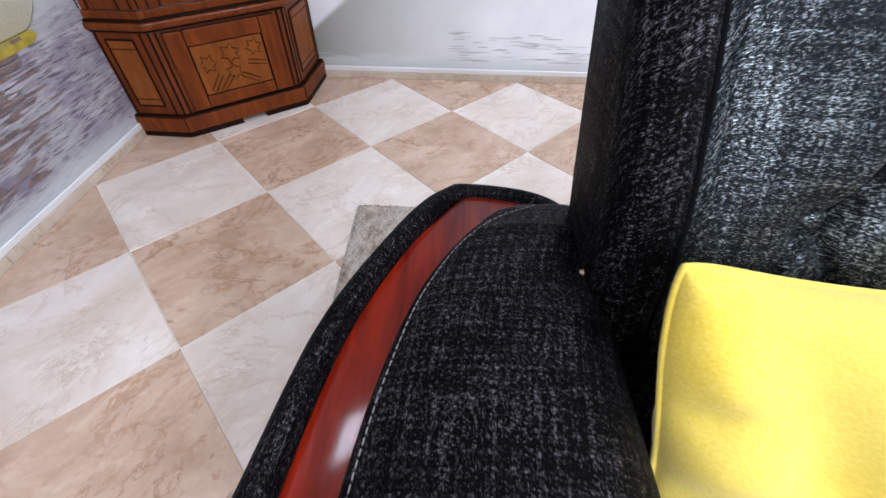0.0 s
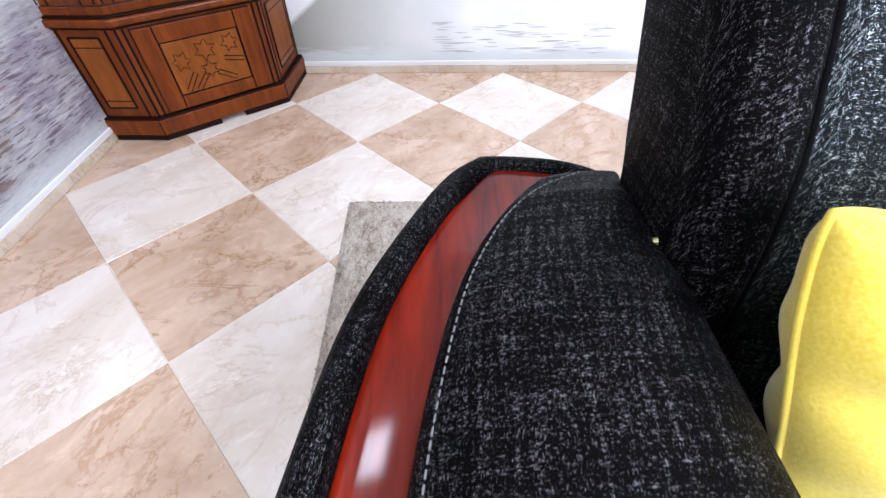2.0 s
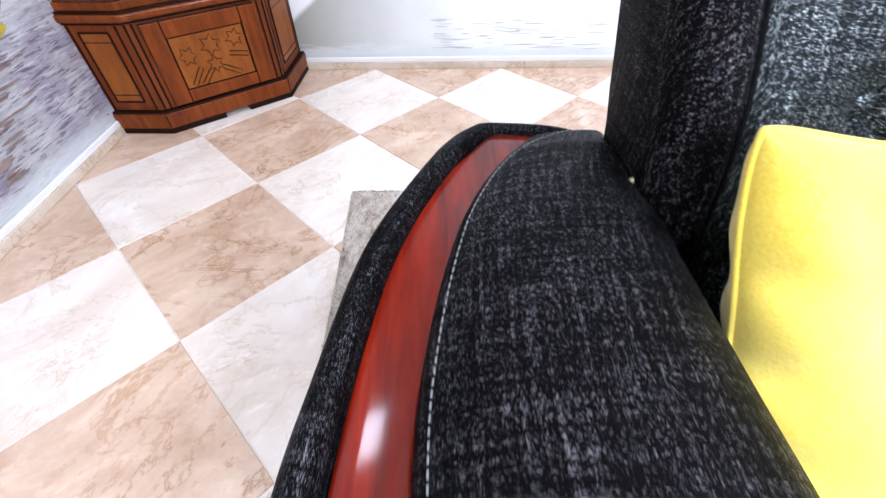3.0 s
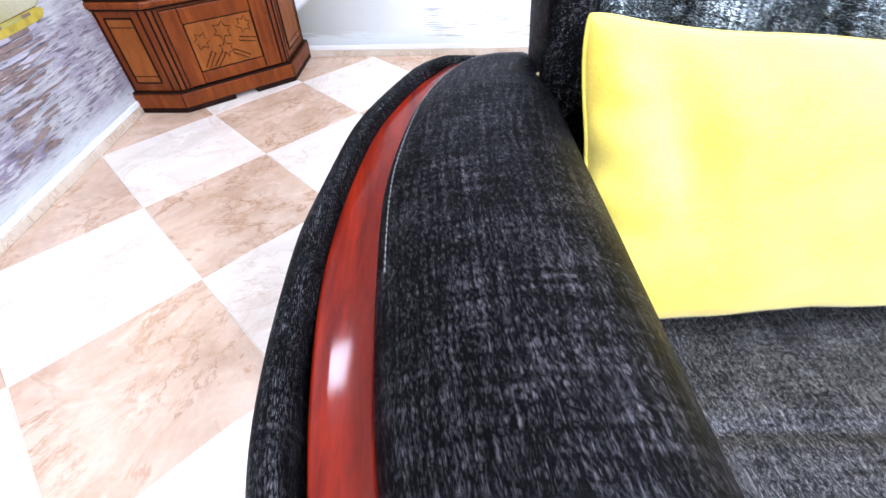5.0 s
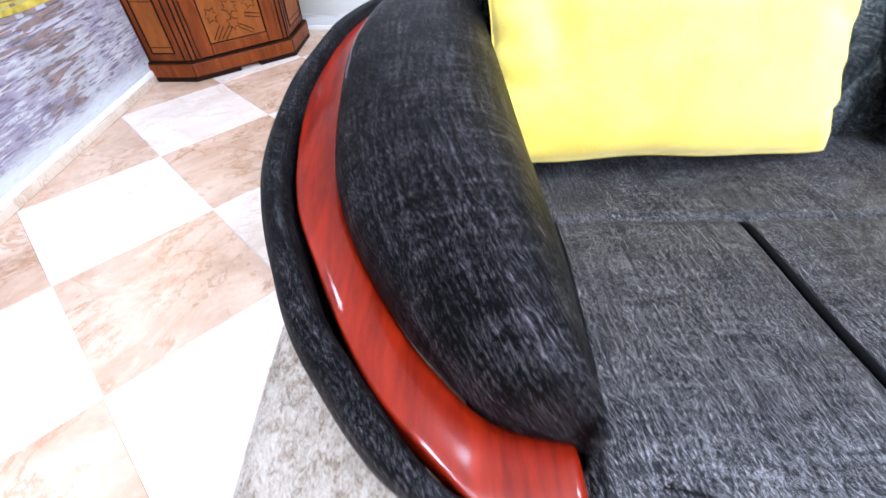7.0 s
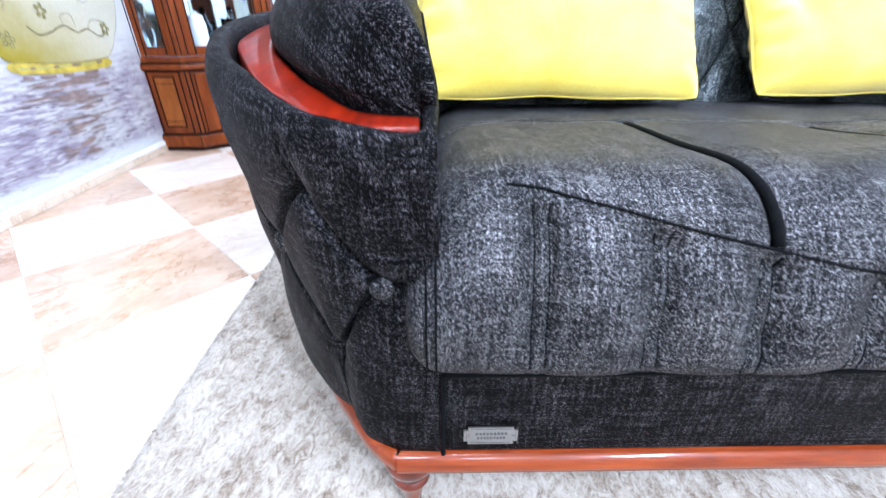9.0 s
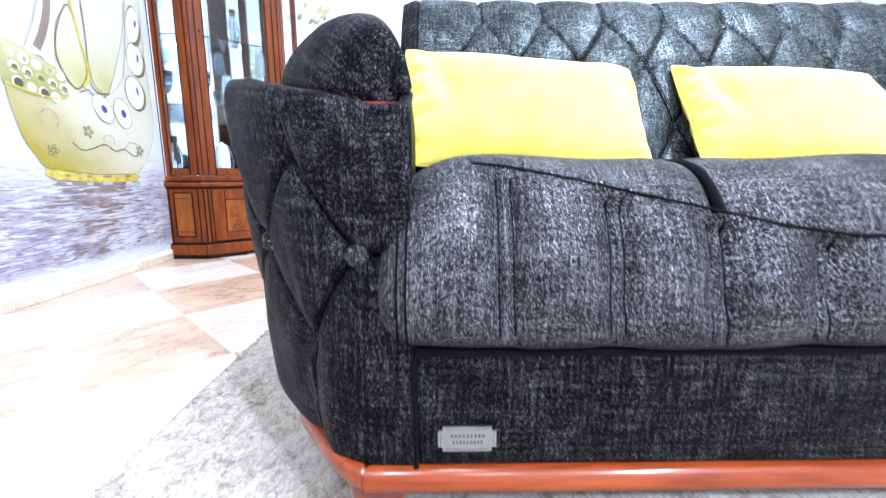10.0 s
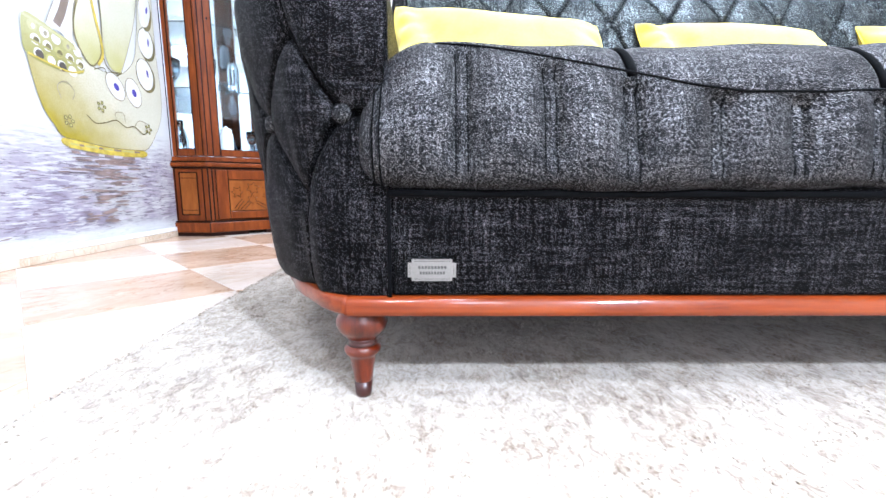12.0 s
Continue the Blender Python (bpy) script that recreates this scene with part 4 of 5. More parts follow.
for seed, bl, br, tl, thick, taper in (
    (3, (1.138, -1.462, 0.497), (1.686, -1.430, 0.488), (1.121, -1.316, 0.773), 0.138, 0.085),
    (5, (1.802, -1.415, 0.492), (2.305, -1.405, 0.492), (1.766, -1.285, 0.748), 0.14, 0.06),
    (8, (2.415, -1.405, 0.492), (2.920, -1.405, 0.492), (2.382, -1.275, 0.750), 0.15, 0.05),
):
    w, h, shear, m = pillow_pose(bl, br, tl)
    build_pillow(seed, w, h, thick, taper, shear, m, "plump yellow velvet pillow leaning on the tufted sofa back")


# ---- corner display cabinet ----
CAB = [(-0.335, 0.022), (-0.115, 0.016), (0.285, 0.335), (0.295, 0.643)]
cabinet = empty("display_cabinet")


def face_frame(i, inset):
    """Matrix of a cabinet face: x along it, y outwards, z up; and its length."""
    def line(k):
        a, b = Vector((*CAB[k], 0)), Vector((*CAB[k + 1], 0))
        d = (b - a).normalized()
        return a, d, Vector((d.y, -d.x, 0))

    def corner(k):
        if k == 0:
            a, d, o = line(0)
            return a - o * inset
        if k == 3:
            a, d, o = line(2)
            return Vector((*CAB[3], 0)) - o * inset
        (a, d, o), (b, e, p) = line(k - 1), line(k)
        a, b = a - o * inset, b - p * inset
        s = ((b - a).x * e.y - (b - a).y * e.x) / (d.x * e.y - d.y * e.x)
        return a + d * s

    a, b = corner(i), corner(i + 1)
    d = (b - a).normalized()
    m = Matrix(((d.x, d.y, 0, a.x), (d.y, -d.x, 0, a.y), (0, 0, 1, 0), (0, 0, 0, 1)))
    return m, (b - a).length


def outline(inset):
    pts = [face_frame(0, inset)[0] @ Vector((0, 0, 0))]
    for i in range(3):
        m, length = face_frame(i, inset)
        pts.append(m @ Vector((length, 0, 0)))
    return [(p.x, p.y) for p in pts] + [(WEST + 0.004, NORTH - 0.002)]


def slab(name, inset, z0, z1, mat, label="", bevel=0.004, parent=None):
    bm = bmesh.new()
    f = bm.faces.new([bm.verts.new((x, y, z0)) for x, y in outline(inset)])
    up = bmesh.ops.extrude_face_region(bm, geom=[f])["geom"]
    bmesh.ops.translate(bm, vec=(0, 0, z1 - z0), verts=[v for v in up if isinstance(v, bmesh.types.BMVert)])
    if bevel:
        bmesh.ops.bevel(bm, geom=list(bm.edges), offset=bevel, segments=2, affect="EDGES", profile=0.5)
    return part(name, bm, mat, parent or cabinet, label)


def on_face(name, i, u0, u1, z0, z1, d0, d1, mat, inset, parent=None, bevel=0.003, label=""):
    m, _ = face_frame(i, inset)
    return part(name, box(bmesh.new(), u0, u1, d0, d1, z0, z1, bevel, m), mat, parent or cabinet, label)


def groove_frame(i, u0, u1, z0, z1, d, inset, parent, w=0.0065):
    """Four dark edge lines round a rectangle on a face."""
    for a, b, c, e in ((u0, u1, z0 - w / 2, z0 + w / 2), (u0, u1, z1 - w / 2, z1 + w / 2), (u0 - w / 2, u0 + w / 2, z0, z1), (u1 - w / 2, u1 + w / 2, z0, z1)):
        on_face("dark_line", i, a, b, c, e, d - 0.002, d + 0.0012, CABDARK, inset, parent, 0)


def carved_line(pts, i, inset, d, width, parent, closed=False):
    """A dark incised line through points (u, z) on a face."""
    m, _ = face_frame(i, inset)
    p = [m @ Vector((u, d, z)) for u, z in pts]
    tube("carved_line", [tuple(q) for q in p], width / 2, CABDARK, parent, "", 5, closed)


def star(u, z, r, n=6, turn=0.0):
    return [(u + (r if k % 2 == 0 else r * 0.55) * math.cos(math.pi * k / n + turn), z + (r if k % 2 == 0 else r * 0.55) * math.sin(math.pi * k / n + turn)) for k in range(2 * n)]


def build_cabinet():
    # plinth with dark feet and a gap between them on the front
    slab("plinth", 0.0, 0.022, 0.082, CABWOOD, "walnut plinth with dark edges")
    slab("plinth_cap", 0.004, 0.083, 0.090, CABDARK, "dark plinth edge", 0.002)
    _, front_len = face_frame(1, 0.0)
    for i, u0, u1 in ((0, 0.0, face_frame(0, 0)[1]), (1, 0.0, front_len * 0.42), (1, front_len * 0.62, front_len), (2, 0.0, face_frame(2, 0)[1])):
        on_face("foot", i, u0, u1, 0.0005, 0.021, -0.06, -0.0005, CABDARK, 0.0, None, 0.002, "dark foot of the plinth")
    for i in (1, 2):
        on_face("dark_line", i, -0.002, 0.002, 0.022, 0.082, -0.003, 0.0012, CABDARK, 0.0, None, 0)
    ins = 0.022
    slab("lower_body", ins, 0.090, 0.402, CABWOOD, "walnut lower cupboard")
    slab("waist_shadow_bead", ins - 0.008, 0.403, 0.410, CABDARK, "dark bead", 0.002)
    slab("waist_moulding", 0.002, 0.411, 0.436, CABWOOD, "projecting walnut waist moulding", 0.007)
    slab("waist_top_bead", 0.010, 0.437, 0.444, CABDARK, "dark bead", 0.002)
    # framed sides of the lower cupboard
    for i in (0, 2):
        _, w = face_frame(i, ins)
        a, b = (0.05, w - 0.062) if i == 0 else (0.055, w - 0.05)
        panel = on_face("side_panel", i, a, b, 0.13, 0.375, 0.0005, 0.004, CABPANEL, ins, None, 0.002, "lighter walnut side panel")
        groove_frame(i, a - 0.002, b + 0.002, 0.128, 0.377, 0.004, ins, panel)
        for h in (0.155, 0.345):
            on_face("dark_line", i, a, b, h - 0.0015, h + 0.0015, 0.003, 0.0052, CABDARK, ins, panel, 0)
        for u in ((0.018, w - 0.028) if i == 0 else (0.022, w - 0.016)):
            on_face("dark_line", i, u - 0.0038, u + 0.0038, 0.092, 0.400, -0.002, 0.0016, CABDARK, ins, None, 0)
    # front door
    _, w = face_frame(1, ins)
    for u in (0.004, 0.026, w - 0.026, w - 0.004):
        on_face("dark_line", 1, u - 0.0042, u + 0.0042, 0.092, 0.400, -0.002, 0.0016, CABDARK, ins, None, 0)
    door = on_face("door", 1, 0.042, w - 0.042, 0.098, 0.396, 0.0005, 0.010, CABDARK, ins, None, 0.002, "framed walnut door with a carved star panel")
    st = 0.062
    on_face("stile", 1, 0.044, 0.044 + st, 0.100, 0.394, 0.0105, 0.020, CABWOOD, ins, door)
    on_face("stile", 1, w - 0.044 - st, w - 0.044, 0.100, 0.394, 0.0105, 0.020, CABWOOD, ins, door)
    on_face("rail", 1, 0.048 + st, w - 0.048 - st, 0.100, 0.145, 0.0105, 0.019, CABWOOD, ins, door)
    on_face("rail", 1, 0.048 + st, w - 0.048 - st, 0.338, 0.394, 0.0105, 0.019, CABWOOD, ins, door)
    panel = on_face("panel", 1, 0.051 + st, w - 0.051 - st, 0.149, 0.333, 0.0102, 0.0125, CABPANEL, ins, door, 0.001, "panel carved with stars")
    p0, p1 = 0.051 + st, w - 0.051 - st
    c = (p0 + p1) / 2
    for u, z, r, t in ((c, 0.285, 0.040, 0.3), (p0 + 0.042, 0.262, 0.036, 0.0), (p1 - 0.040, 0.292, 0.034, 0.15), (c - 0.005, 0.215, 0.032, 0.5)):
        carved_line(star(u, z, r, 6, t), 1, ins, 0.0126, 0.0038, panel, True)
    for u, z, ang in ((p0 + 0.05, 0.185, 0.9), (c - 0.045, 0.178, 0.8), (c + 0.05, 0.180, -0.55), (p1 - 0.04, 0.232, -0.25)):
        dx, dz = math.cos(ang) * 0.036, math.sin(ang) * 0.036
        nx, nz = -math.sin(ang) * 0.008, math.cos(ang) * 0.008
        carved_line([(u - dx + nx, z - dz + nz), (u + dx + nx, z + dz + nz), (u + dx - nx, z + dz - nz), (u - dx - nx, z - dz - nz)], 1, ins, 0.0126, 0.0038, panel, True)

    # glazed upper part
    z0, z1 = 0.444, 1.98
    slab("upper_floor", ins, 0.4445, 0.470, CABWOOD, "walnut cabinet floor", 0.002)
    for i in range(3):
        _, w = face_frame(i, ins)
        left, right = {0: (0.050, w - 0.060), 1: (0.085, w - 0.085), 2: (0.060, w - 0.050)}[i]
        for a, b, nm in ((0.0005, left, "post"), (right, w - 0.0005, "post")):
            post = on_face(nm, i, a, b, z0 + 0.03, z1, -0.022, 0.0, CABWOOD, ins, None, 0.003)
            lines = (a + 0.012, b - 0.004) if a < 0.01 else (a + 0.004, b - 0.012)
            if i == 1:
                lines += ((a + b) / 2,)
            for u in lines:
                on_face("dark_line", i, u - 0.003, u + 0.003, z0 + 0.032, z1 - 0.002, -0.003, 0.0014, CABDARK, ins, post, 0)
        rail = on_face("rail", i, left + 0.001, right - 0.001, z0 + 0.03, z0 + 0.072, -0.021, -0.001, CABWOOD, ins)
        on_face("dark_line", i, left + 0.002, right - 0.002, z0 + 0.069, z0 + 0.072, -0.003, 0.0006, CABDARK, ins, rail, 0)
        on_face("rail", i, left + 0.001, right - 0.001, z1 - 0.08, z1, -0.021, -0.001, CABWOOD, ins)
        pane = on_face("glass_pane", i, left - 0.003, right + 0.003, z0 + 0.074, z1 - 0.082, -0.014, -0.010, GLASS, ins, None, 0, "clear glass pane")
        pane.visible_shadow = False
    for i, (u, z) in ((1, (0.060, 1.24)),):
        on_face("keyhole", i, u - 0.004, u + 0.004, z - 0.006, z + 0.006, 0.0002, 0.002, CABDARK, ins)
    slab("cornice", -0.02, z1 + 0.001, z1 + 0.07, CABWOOD, "walnut cornice", 0.012)
    # mirrored backs and glass shelves
    bm = box(bmesh.new(), WEST + 0.006, WEST + 0.012, CAB[0][1] + 0.02, NORTH - 0.006, 0.472, z1)
    part("back_panel", bm, MIRROR, cabinet, "silvery mirrored back panel")
    bm = box(bmesh.new(), WEST + 0.014, CAB[3][0] - 0.024, NORTH - 0.014, NORTH - 0.008, 0.472, z1)
    part("back_panel", bm, MIRROR, cabinet, "silvery mirrored back panel")
    for h in (0.86, 1.22, 1.58):
        s = slab("glass_shelf", ins + 0.03, h, h + 0.006, GLASS, "clear glass shelf", 0)
        s.visible_shadow = False
    tagged(cabinet, "walnut corner display cabinet with glass doors and a star-carved lower door", "cabinet")


build_cabinet()

CRYSTAL = glass_material("pale_blue_glass", (0.75, 0.88, 0.95), 0.05)
CHINA = plain("white_china", (0.78, 0.79, 0.80), 0.2, 0, 0.4, 0.04)


def build_ware(name, at, r, h, mat, shape, label):
    prof = {
        "vase": [(0.001, 0.0), (0.55, 0.0), (0.6, 0.03), (0.95, 0.3), (1.0, 0.45), (0.7, 0.7), (0.42, 0.85), (0.5, 1.0), (0.44, 1.0), (0.36, 0.85), (0.001, 0.8)],
        "goblet": [(0.001, 0.0), (0.8, 0.0), (0.75, 0.03), (0.12, 0.08), (0.10, 0.42), (0.5, 0.5), (0.9, 0.7), (1.0, 1.0), (0.95, 1.0), (0.8, 0.7), (0.001, 0.52)],
        "jar": [(0.001, 0.0), (0.85, 0.0), (1.0, 0.08), (1.0, 0.72), (0.8, 0.82), (0.85, 0.85), (0.85, 0.9), (0.3, 0.95), (0.14, 1.0), (0.001, 1.0)],
    }[shape]
    ob = lathe(name, [(r * a, h * b) for a, b in prof], mat, None, "", (0, 0, 0), 20)
    ob.location = at
    tagged(ob, label, "ornament", "ware in the cabinet")


for at, r, h, mat, shape, label in (
    ((-0.20, 0.14, 0.4705), 0.030, 0.15, CRYSTAL, "vase", "pale blue glass vase on the cabinet floor"),
    ((-0.10, 0.26, 0.4705), 0.040, 0.20, CHINA, "jar", "white china jar on the cabinet floor"),
    ((0.04, 0.30, 0.4705), 0.032, 0.17, CRYSTAL, "goblet", "pale glass goblet on the cabinet floor"),
    ((-0.22, 0.30, 0.4705), 0.040, 0.24, CRYSTAL, "vase", "tall pale glass vase on the cabinet floor"),
    ((-0.18, 0.15, 0.8665), 0.035, 0.16, CHINA, "vase", "white china vase on a glass shelf"),
    ((-0.04, 0.28, 0.8665), 0.036, 0.20, CRYSTAL, "jar", "pale glass jar on a glass shelf"),
    ((-0.20, 0.32, 0.8665), 0.038, 0.22, CRYSTAL, "goblet", "pale glass goblet on a glass shelf"),
    ((-0.16, 0.18, 1.2265), 0.036, 0.18, CHINA, "jar", "white china jar on a glass shelf"),
    ((0.00, 0.32, 1.2265), 0.036, 0.20, CRYSTAL, "vase", "pale glass vase on a glass shelf"),
):
    build_ware("ornament", at, r, h, mat, shape, label)


# ---- printed vase of the mural on the west wall ----
def gradient_print(name, low, high, z0, z1, y_light=0.0):
    m, n, l, b = material(name, 0.4, 0, 0, 0, 0.4)
    sep = n.new("ShaderNodeSeparateXYZ")
    l.new(n.new("ShaderNodeTexCoord").outputs["Object"], sep.inputs[0])
    f = noise_of(n, l, coords(n, l), 150.0, 3.0)
    cloud = noise_of(n, l, coords(n, l), 7.0, 3.0)
    r = n.new("ShaderNodeMapRange")
    r.inputs[1].default_value, r.inputs[2].default_value = z0, z1
    base = maths(n, l, "ADD", sep.outputs["Z"], maths(n, l, "MULTIPLY", sep.outputs["Y"], y_light))
    l.new(maths(n, l, "ADD", base, maths(n, l, "MULTIPLY", maths(n, l, "SUBTRACT", cloud, 0.5), 0.25)), r.inputs[0])
    c = mix(n, l, r.outputs[0], low, high)
    c = mix(n, l, ramp(n, l, f, (0.4, (0.14,) * 3), (0.6, (0.0,) * 3)), c, [v * 0.6 for v in low])
    l.new(c, b.inputs["Base Color"])
    return m


P_BODY = gradient_print("print_yellow", (0.30, 0.240, 0.012), (0.55, 0.53, 0.43), 0.02, 0.43, 0.8)
P_RIM = gradient_print("print_lime", (0.274, 0.258, 0.0684), (0.441, 0.426, 0.228), 0.75, 0.98)
P_WHITE = plain("print_white", (0.593, 0.585, 0.562), 0.4, 0, 0, 0.05, 15)
P_CREAM = gradient_print("print_cream", (0.395, 0.372, 0.122), (0.54, 0.532, 0.426), 0.80, 1.10)
P_BLACK = plain("print_dark", (0.0532, 0.0418, 0.0342), 0.4)
P_BROWN = plain("print_brown", (0.19, 0.144, 0.114), 0.4, 0, 0, 0.25, 8)
P_BLUE = plain("print_blue", (0.0608, 0.0456, 0.319), 0.4)
P_GOLD = plain("print_gold", (0.471, 0.365, 0.0456), 0.4, 0, 0, 0.3, 25)
P_GREY = plain("print_grey_gold", (0.274, 0.243, 0.167), 0.4, 0, 0, 0.3, 30)
P_FAINT = plain("print_faint_grey", (0.441, 0.441, 0.433), 0.42, 0, 0, 0.08, 20)
P_OUTLINE = plain("print_outline", (0.152, 0.125, 0.0456), 0.4, 0, 0, 0.3, 40)
P_LILAC = plain("print_lilac", (0.456, 0.426, 0.486), 0.42, 0, 0, 0.1, 20)
P_SHADE = plain("print_reflection", (0.235, 0.170, 0.155), 0.42, 0, 0, 0.3, 20)

vase_print = empty("mural_vase")
LAYER = [0]


def print_shape(name, pts, mat, closed_curve=True, count=60, line=0.0, label="", level=1):
    """A flat printed patch on the west wall, outlined by a smooth curve through (y, z)."""
    LAYER[0] += 1
    x = WEST + (0.0006 if level == 0 else 0.004) + 0.00004 * LAYER[0]
    if closed_curve:
        p, _ = smooth_curve([pts[-1]] + list(pts) + [pts[0], pts[1]], count * 2)
        q = np.asarray(p)
        a = int(np.argmin(np.linalg.norm(q[: count // 2] - pts[0], axis=1)))
        b = count + int(np.argmin(np.linalg.norm(q[count:] - pts[0], axis=1)))
        p = q[a:b]
    else:
        p = np.asarray(pts)
    bm = bmesh.new()
    bm.faces.new([bm.verts.new((x, a, b)) for a, b in p])
    bmesh.ops.triangulate(bm, faces=bm.faces)
    ob = part(name, bm, mat, vase_print, label)
    if line:
        d = np.roll(p, -1, 0) - np.roll(p, 1, 0)
        d /= np.linalg.norm(d, axis=1)[:, None] + 1e-9
        nrm = np.stack([-d[:, 1], d[:, 0]], 1) * line / 2
        g = np.stack([np.c_[np.full(len(p), x + 0.00002), p + nrm], np.c_[np.full(len(p), x + 0.00002), p - nrm]], 1)
        sheet("outline", g, P_OUTLINE, ob, "", wrap_u=True)
    return ob


def print_line(pts, width, mat=None, level=4):
    LAYER[0] += 1
    x = WEST + (0.0006 if level == 0 else 0.004) + 0.00004 * LAYER[0]
    p, _ = smooth_curve(pts, 40)
    d = np.gradient(p, axis=0)
    d /= np.linalg.norm(d, axis=1)[:, None] + 1e-9
    nrm = np.stack([-d[:, 1], d[:, 0]], 1) * width / 2
    sheet("printed_line", np.stack([np.c_[np.full(40, x), p + nrm], np.c_[np.full(40, x), p - nrm]], 1), mat or P_BLACK, vase_print)


def ellipse(y, z, a, b, turn=0.0, n=10):
    c, s = math.cos(turn), math.sin(turn)
    return [(y + a * math.cos(t) * c - b * math.sin(t) * s, z + a * math.cos(t) * s + b * math.sin(t) * c) for t in np.linspace(0, 2 * math.pi, n, endpoint=False)]


def build_vase_print():
    body = [(-0.775, 0.925), (-0.788, 0.80), (-0.757, 0.632), (-0.709, 0.549), (-0.655, 0.502), (-0.42, 0.475), (-0.191, 0.483), (-0.074, 0.59), (-0.018, 0.70), (-0.005, 0.84), (-0.02, 1.05), (-0.02, 1.38),
            (-0.10, 1.38), (-0.155, 1.10), (-0.20, 0.94), (-0.31, 0.84), (-0.42, 0.83), (-0.51, 0.85), (-0.60, 0.90)]
    print_shape("vase_body", body, P_BODY, count=150, level=1, line=0.002)
    print_shape("vase_foot", [(-0.66, 0.503), (-0.66, 0.468), (-0.42, 0.447), (-0.20, 0.449), (-0.19, 0.482), (-0.42, 0.480)], P_GOLD, True, 60, level=2)
    for k, (y0, y1) in enumerate(((-0.645, -0.605), (-0.60, -0.575), (-0.57, -0.50), (-0.495, -0.47), (-0.465, -0.41), (-0.405, -0.355), (-0.35, -0.27), (-0.265, -0.225))):
        for z0, z1, mats in ((0.004, 0.013, (P_CREAM, P_BROWN)), (-0.030, -0.018, (P_SHADE, P_LILAC))):
            print_shape("foot_glint", [(y0, (0.463 + 0.11 * (y0 + 0.36) ** 2) + z0), (y1, (0.463 + 0.11 * (y1 + 0.36) ** 2) + z0), (y1, (0.463 + 0.11 * (y1 + 0.36) ** 2) + z1), (y0, (0.463 + 0.11 * (y0 + 0.36) ** 2) + z1)], mats[k % 2], False, level=3)
    print_line([(-0.655, 0.466), (-0.42, 0.449), (-0.20, 0.452)], 0.006, P_GOLD, 4)
    print_line([(-0.660, 0.502), (-0.42, 0.482), (-0.19, 0.484)], 0.003, P_OUTLINE, 4)
    left = smooth_curve([(-0.40, 1.38), (-0.395, 1.20), (-0.393, 1.06), (-0.395, 0.93), (-0.37, 0.86), (-0.31, 0.845)], 40)[0]
    right = smooth_curve([(-0.305, 0.848), (-0.235, 0.98), (-0.165, 1.15), (-0.11, 1.38)], 40)[0]
    print_shape("neck_inside", np.vstack([left, right]), P_CREAM, False, level=2)
    print_shape("handle_band", [(-0.57, 1.38), (-0.61, 1.12), (-0.69, 0.94), (-0.62, 0.93), (-0.575, 0.86), (-0.545, 1.06), (-0.47, 1.20), (-0.46, 1.38)], P_WHITE, True, 90, 0.0, level=2)
    print_line([(-0.535, 1.38), (-0.565, 1.14), (-0.600, 1.03), (-0.640, 0.955)], 0.034, P_BROWN, 4)
    print_shape("teardrop", [(-0.465, 1.17), (-0.535, 1.06), (-0.553, 0.94), (-0.485, 0.838), (-0.415, 0.91), (-0.43, 1.04)], P_CREAM, True, 60, 0.008, level=3)
    print_line([(-0.400, 1.36), (-0.393, 1.09), (-0.405, 0.90), (-0.365, 0.842), (-0.30, 0.850)], 0.006, P_OUTLINE)
    print_line([(-0.300, 0.850), (-0.235, 0.98), (-0.165, 1.15), (-0.115, 1.36)], 0.004, P_GREY)
    print_line([(-0.570, 1.36), (-0.612, 1.12), (-0.690, 0.945)], 0.003, P_GREY)
    print_line([(-0.460, 1.36), (-0.475, 1.19), (-0.545, 1.06), (-0.573, 0.87)], 0.003, P_GREY)
    print_line([(-0.300, 0.850), (-0.38, 0.800), (-0.41, 0.845), (-0.47, 0.825)], 0.005, P_OUTLINE, 5)
    print_line([(-0.470, 1.30), (-0.435, 1.10), (-0.405, 0.92), (-0.440, 0.850)], 0.014, P_GOLD, 5)
    rim = [(-0.775, 0.955), (-0.800, 0.87), (-0.785, 0.80), (-0.66, 0.775), (-0.53, 0.795), (-0.555, 0.89), (-0.65, 0.925)]
    print_shape("pierced_rim", rim, P_RIM, True, 70, level=3)
    # lattice of the rim: pale bars round openings that darken towards the lower rows
    for r in range(3):
        for c in range(5 - r // 2):
            y, z = -0.752 + c * 0.050 + 0.006 * r, 0.915 - 0.050 * r - 0.010 * c
            t = -0.35 + 0.3 * math.sin(5 * r + 3 * c)
            print_shape("rim_hole", ellipse(y, z, 0.021, 0.021, t, 7), P_WHITE if (r + c) % 3 else P_CREAM, True, 20, level=4)
            print_shape("rim_hole_shade", ellipse(y + 0.004, z - 0.003, 0.008 + 0.005 * r, 0.010 + 0.004 * r, t, 7), (P_GREY, P_OUTLINE, P_BLACK)[r] if (r + 2 * c) % 4 else P_WHITE, True, 20, level=5)
    print_line([(-0.790, 0.945), (-0.70, 0.925), (-0.62, 0.905), (-0.56, 0.880)], 0.012, P_CREAM, 6)
    print_line([(-0.795, 0.865), (-0.70, 0.845), (-0.60, 0.825), (-0.54, 0.815)], 0.009, P_RIM, 6)
    print_line([(-0.785, 0.805), (-0.70, 0.790), (-0.60, 0.780), (-0.53, 0.800)], 0.007, P_GOLD, 6)
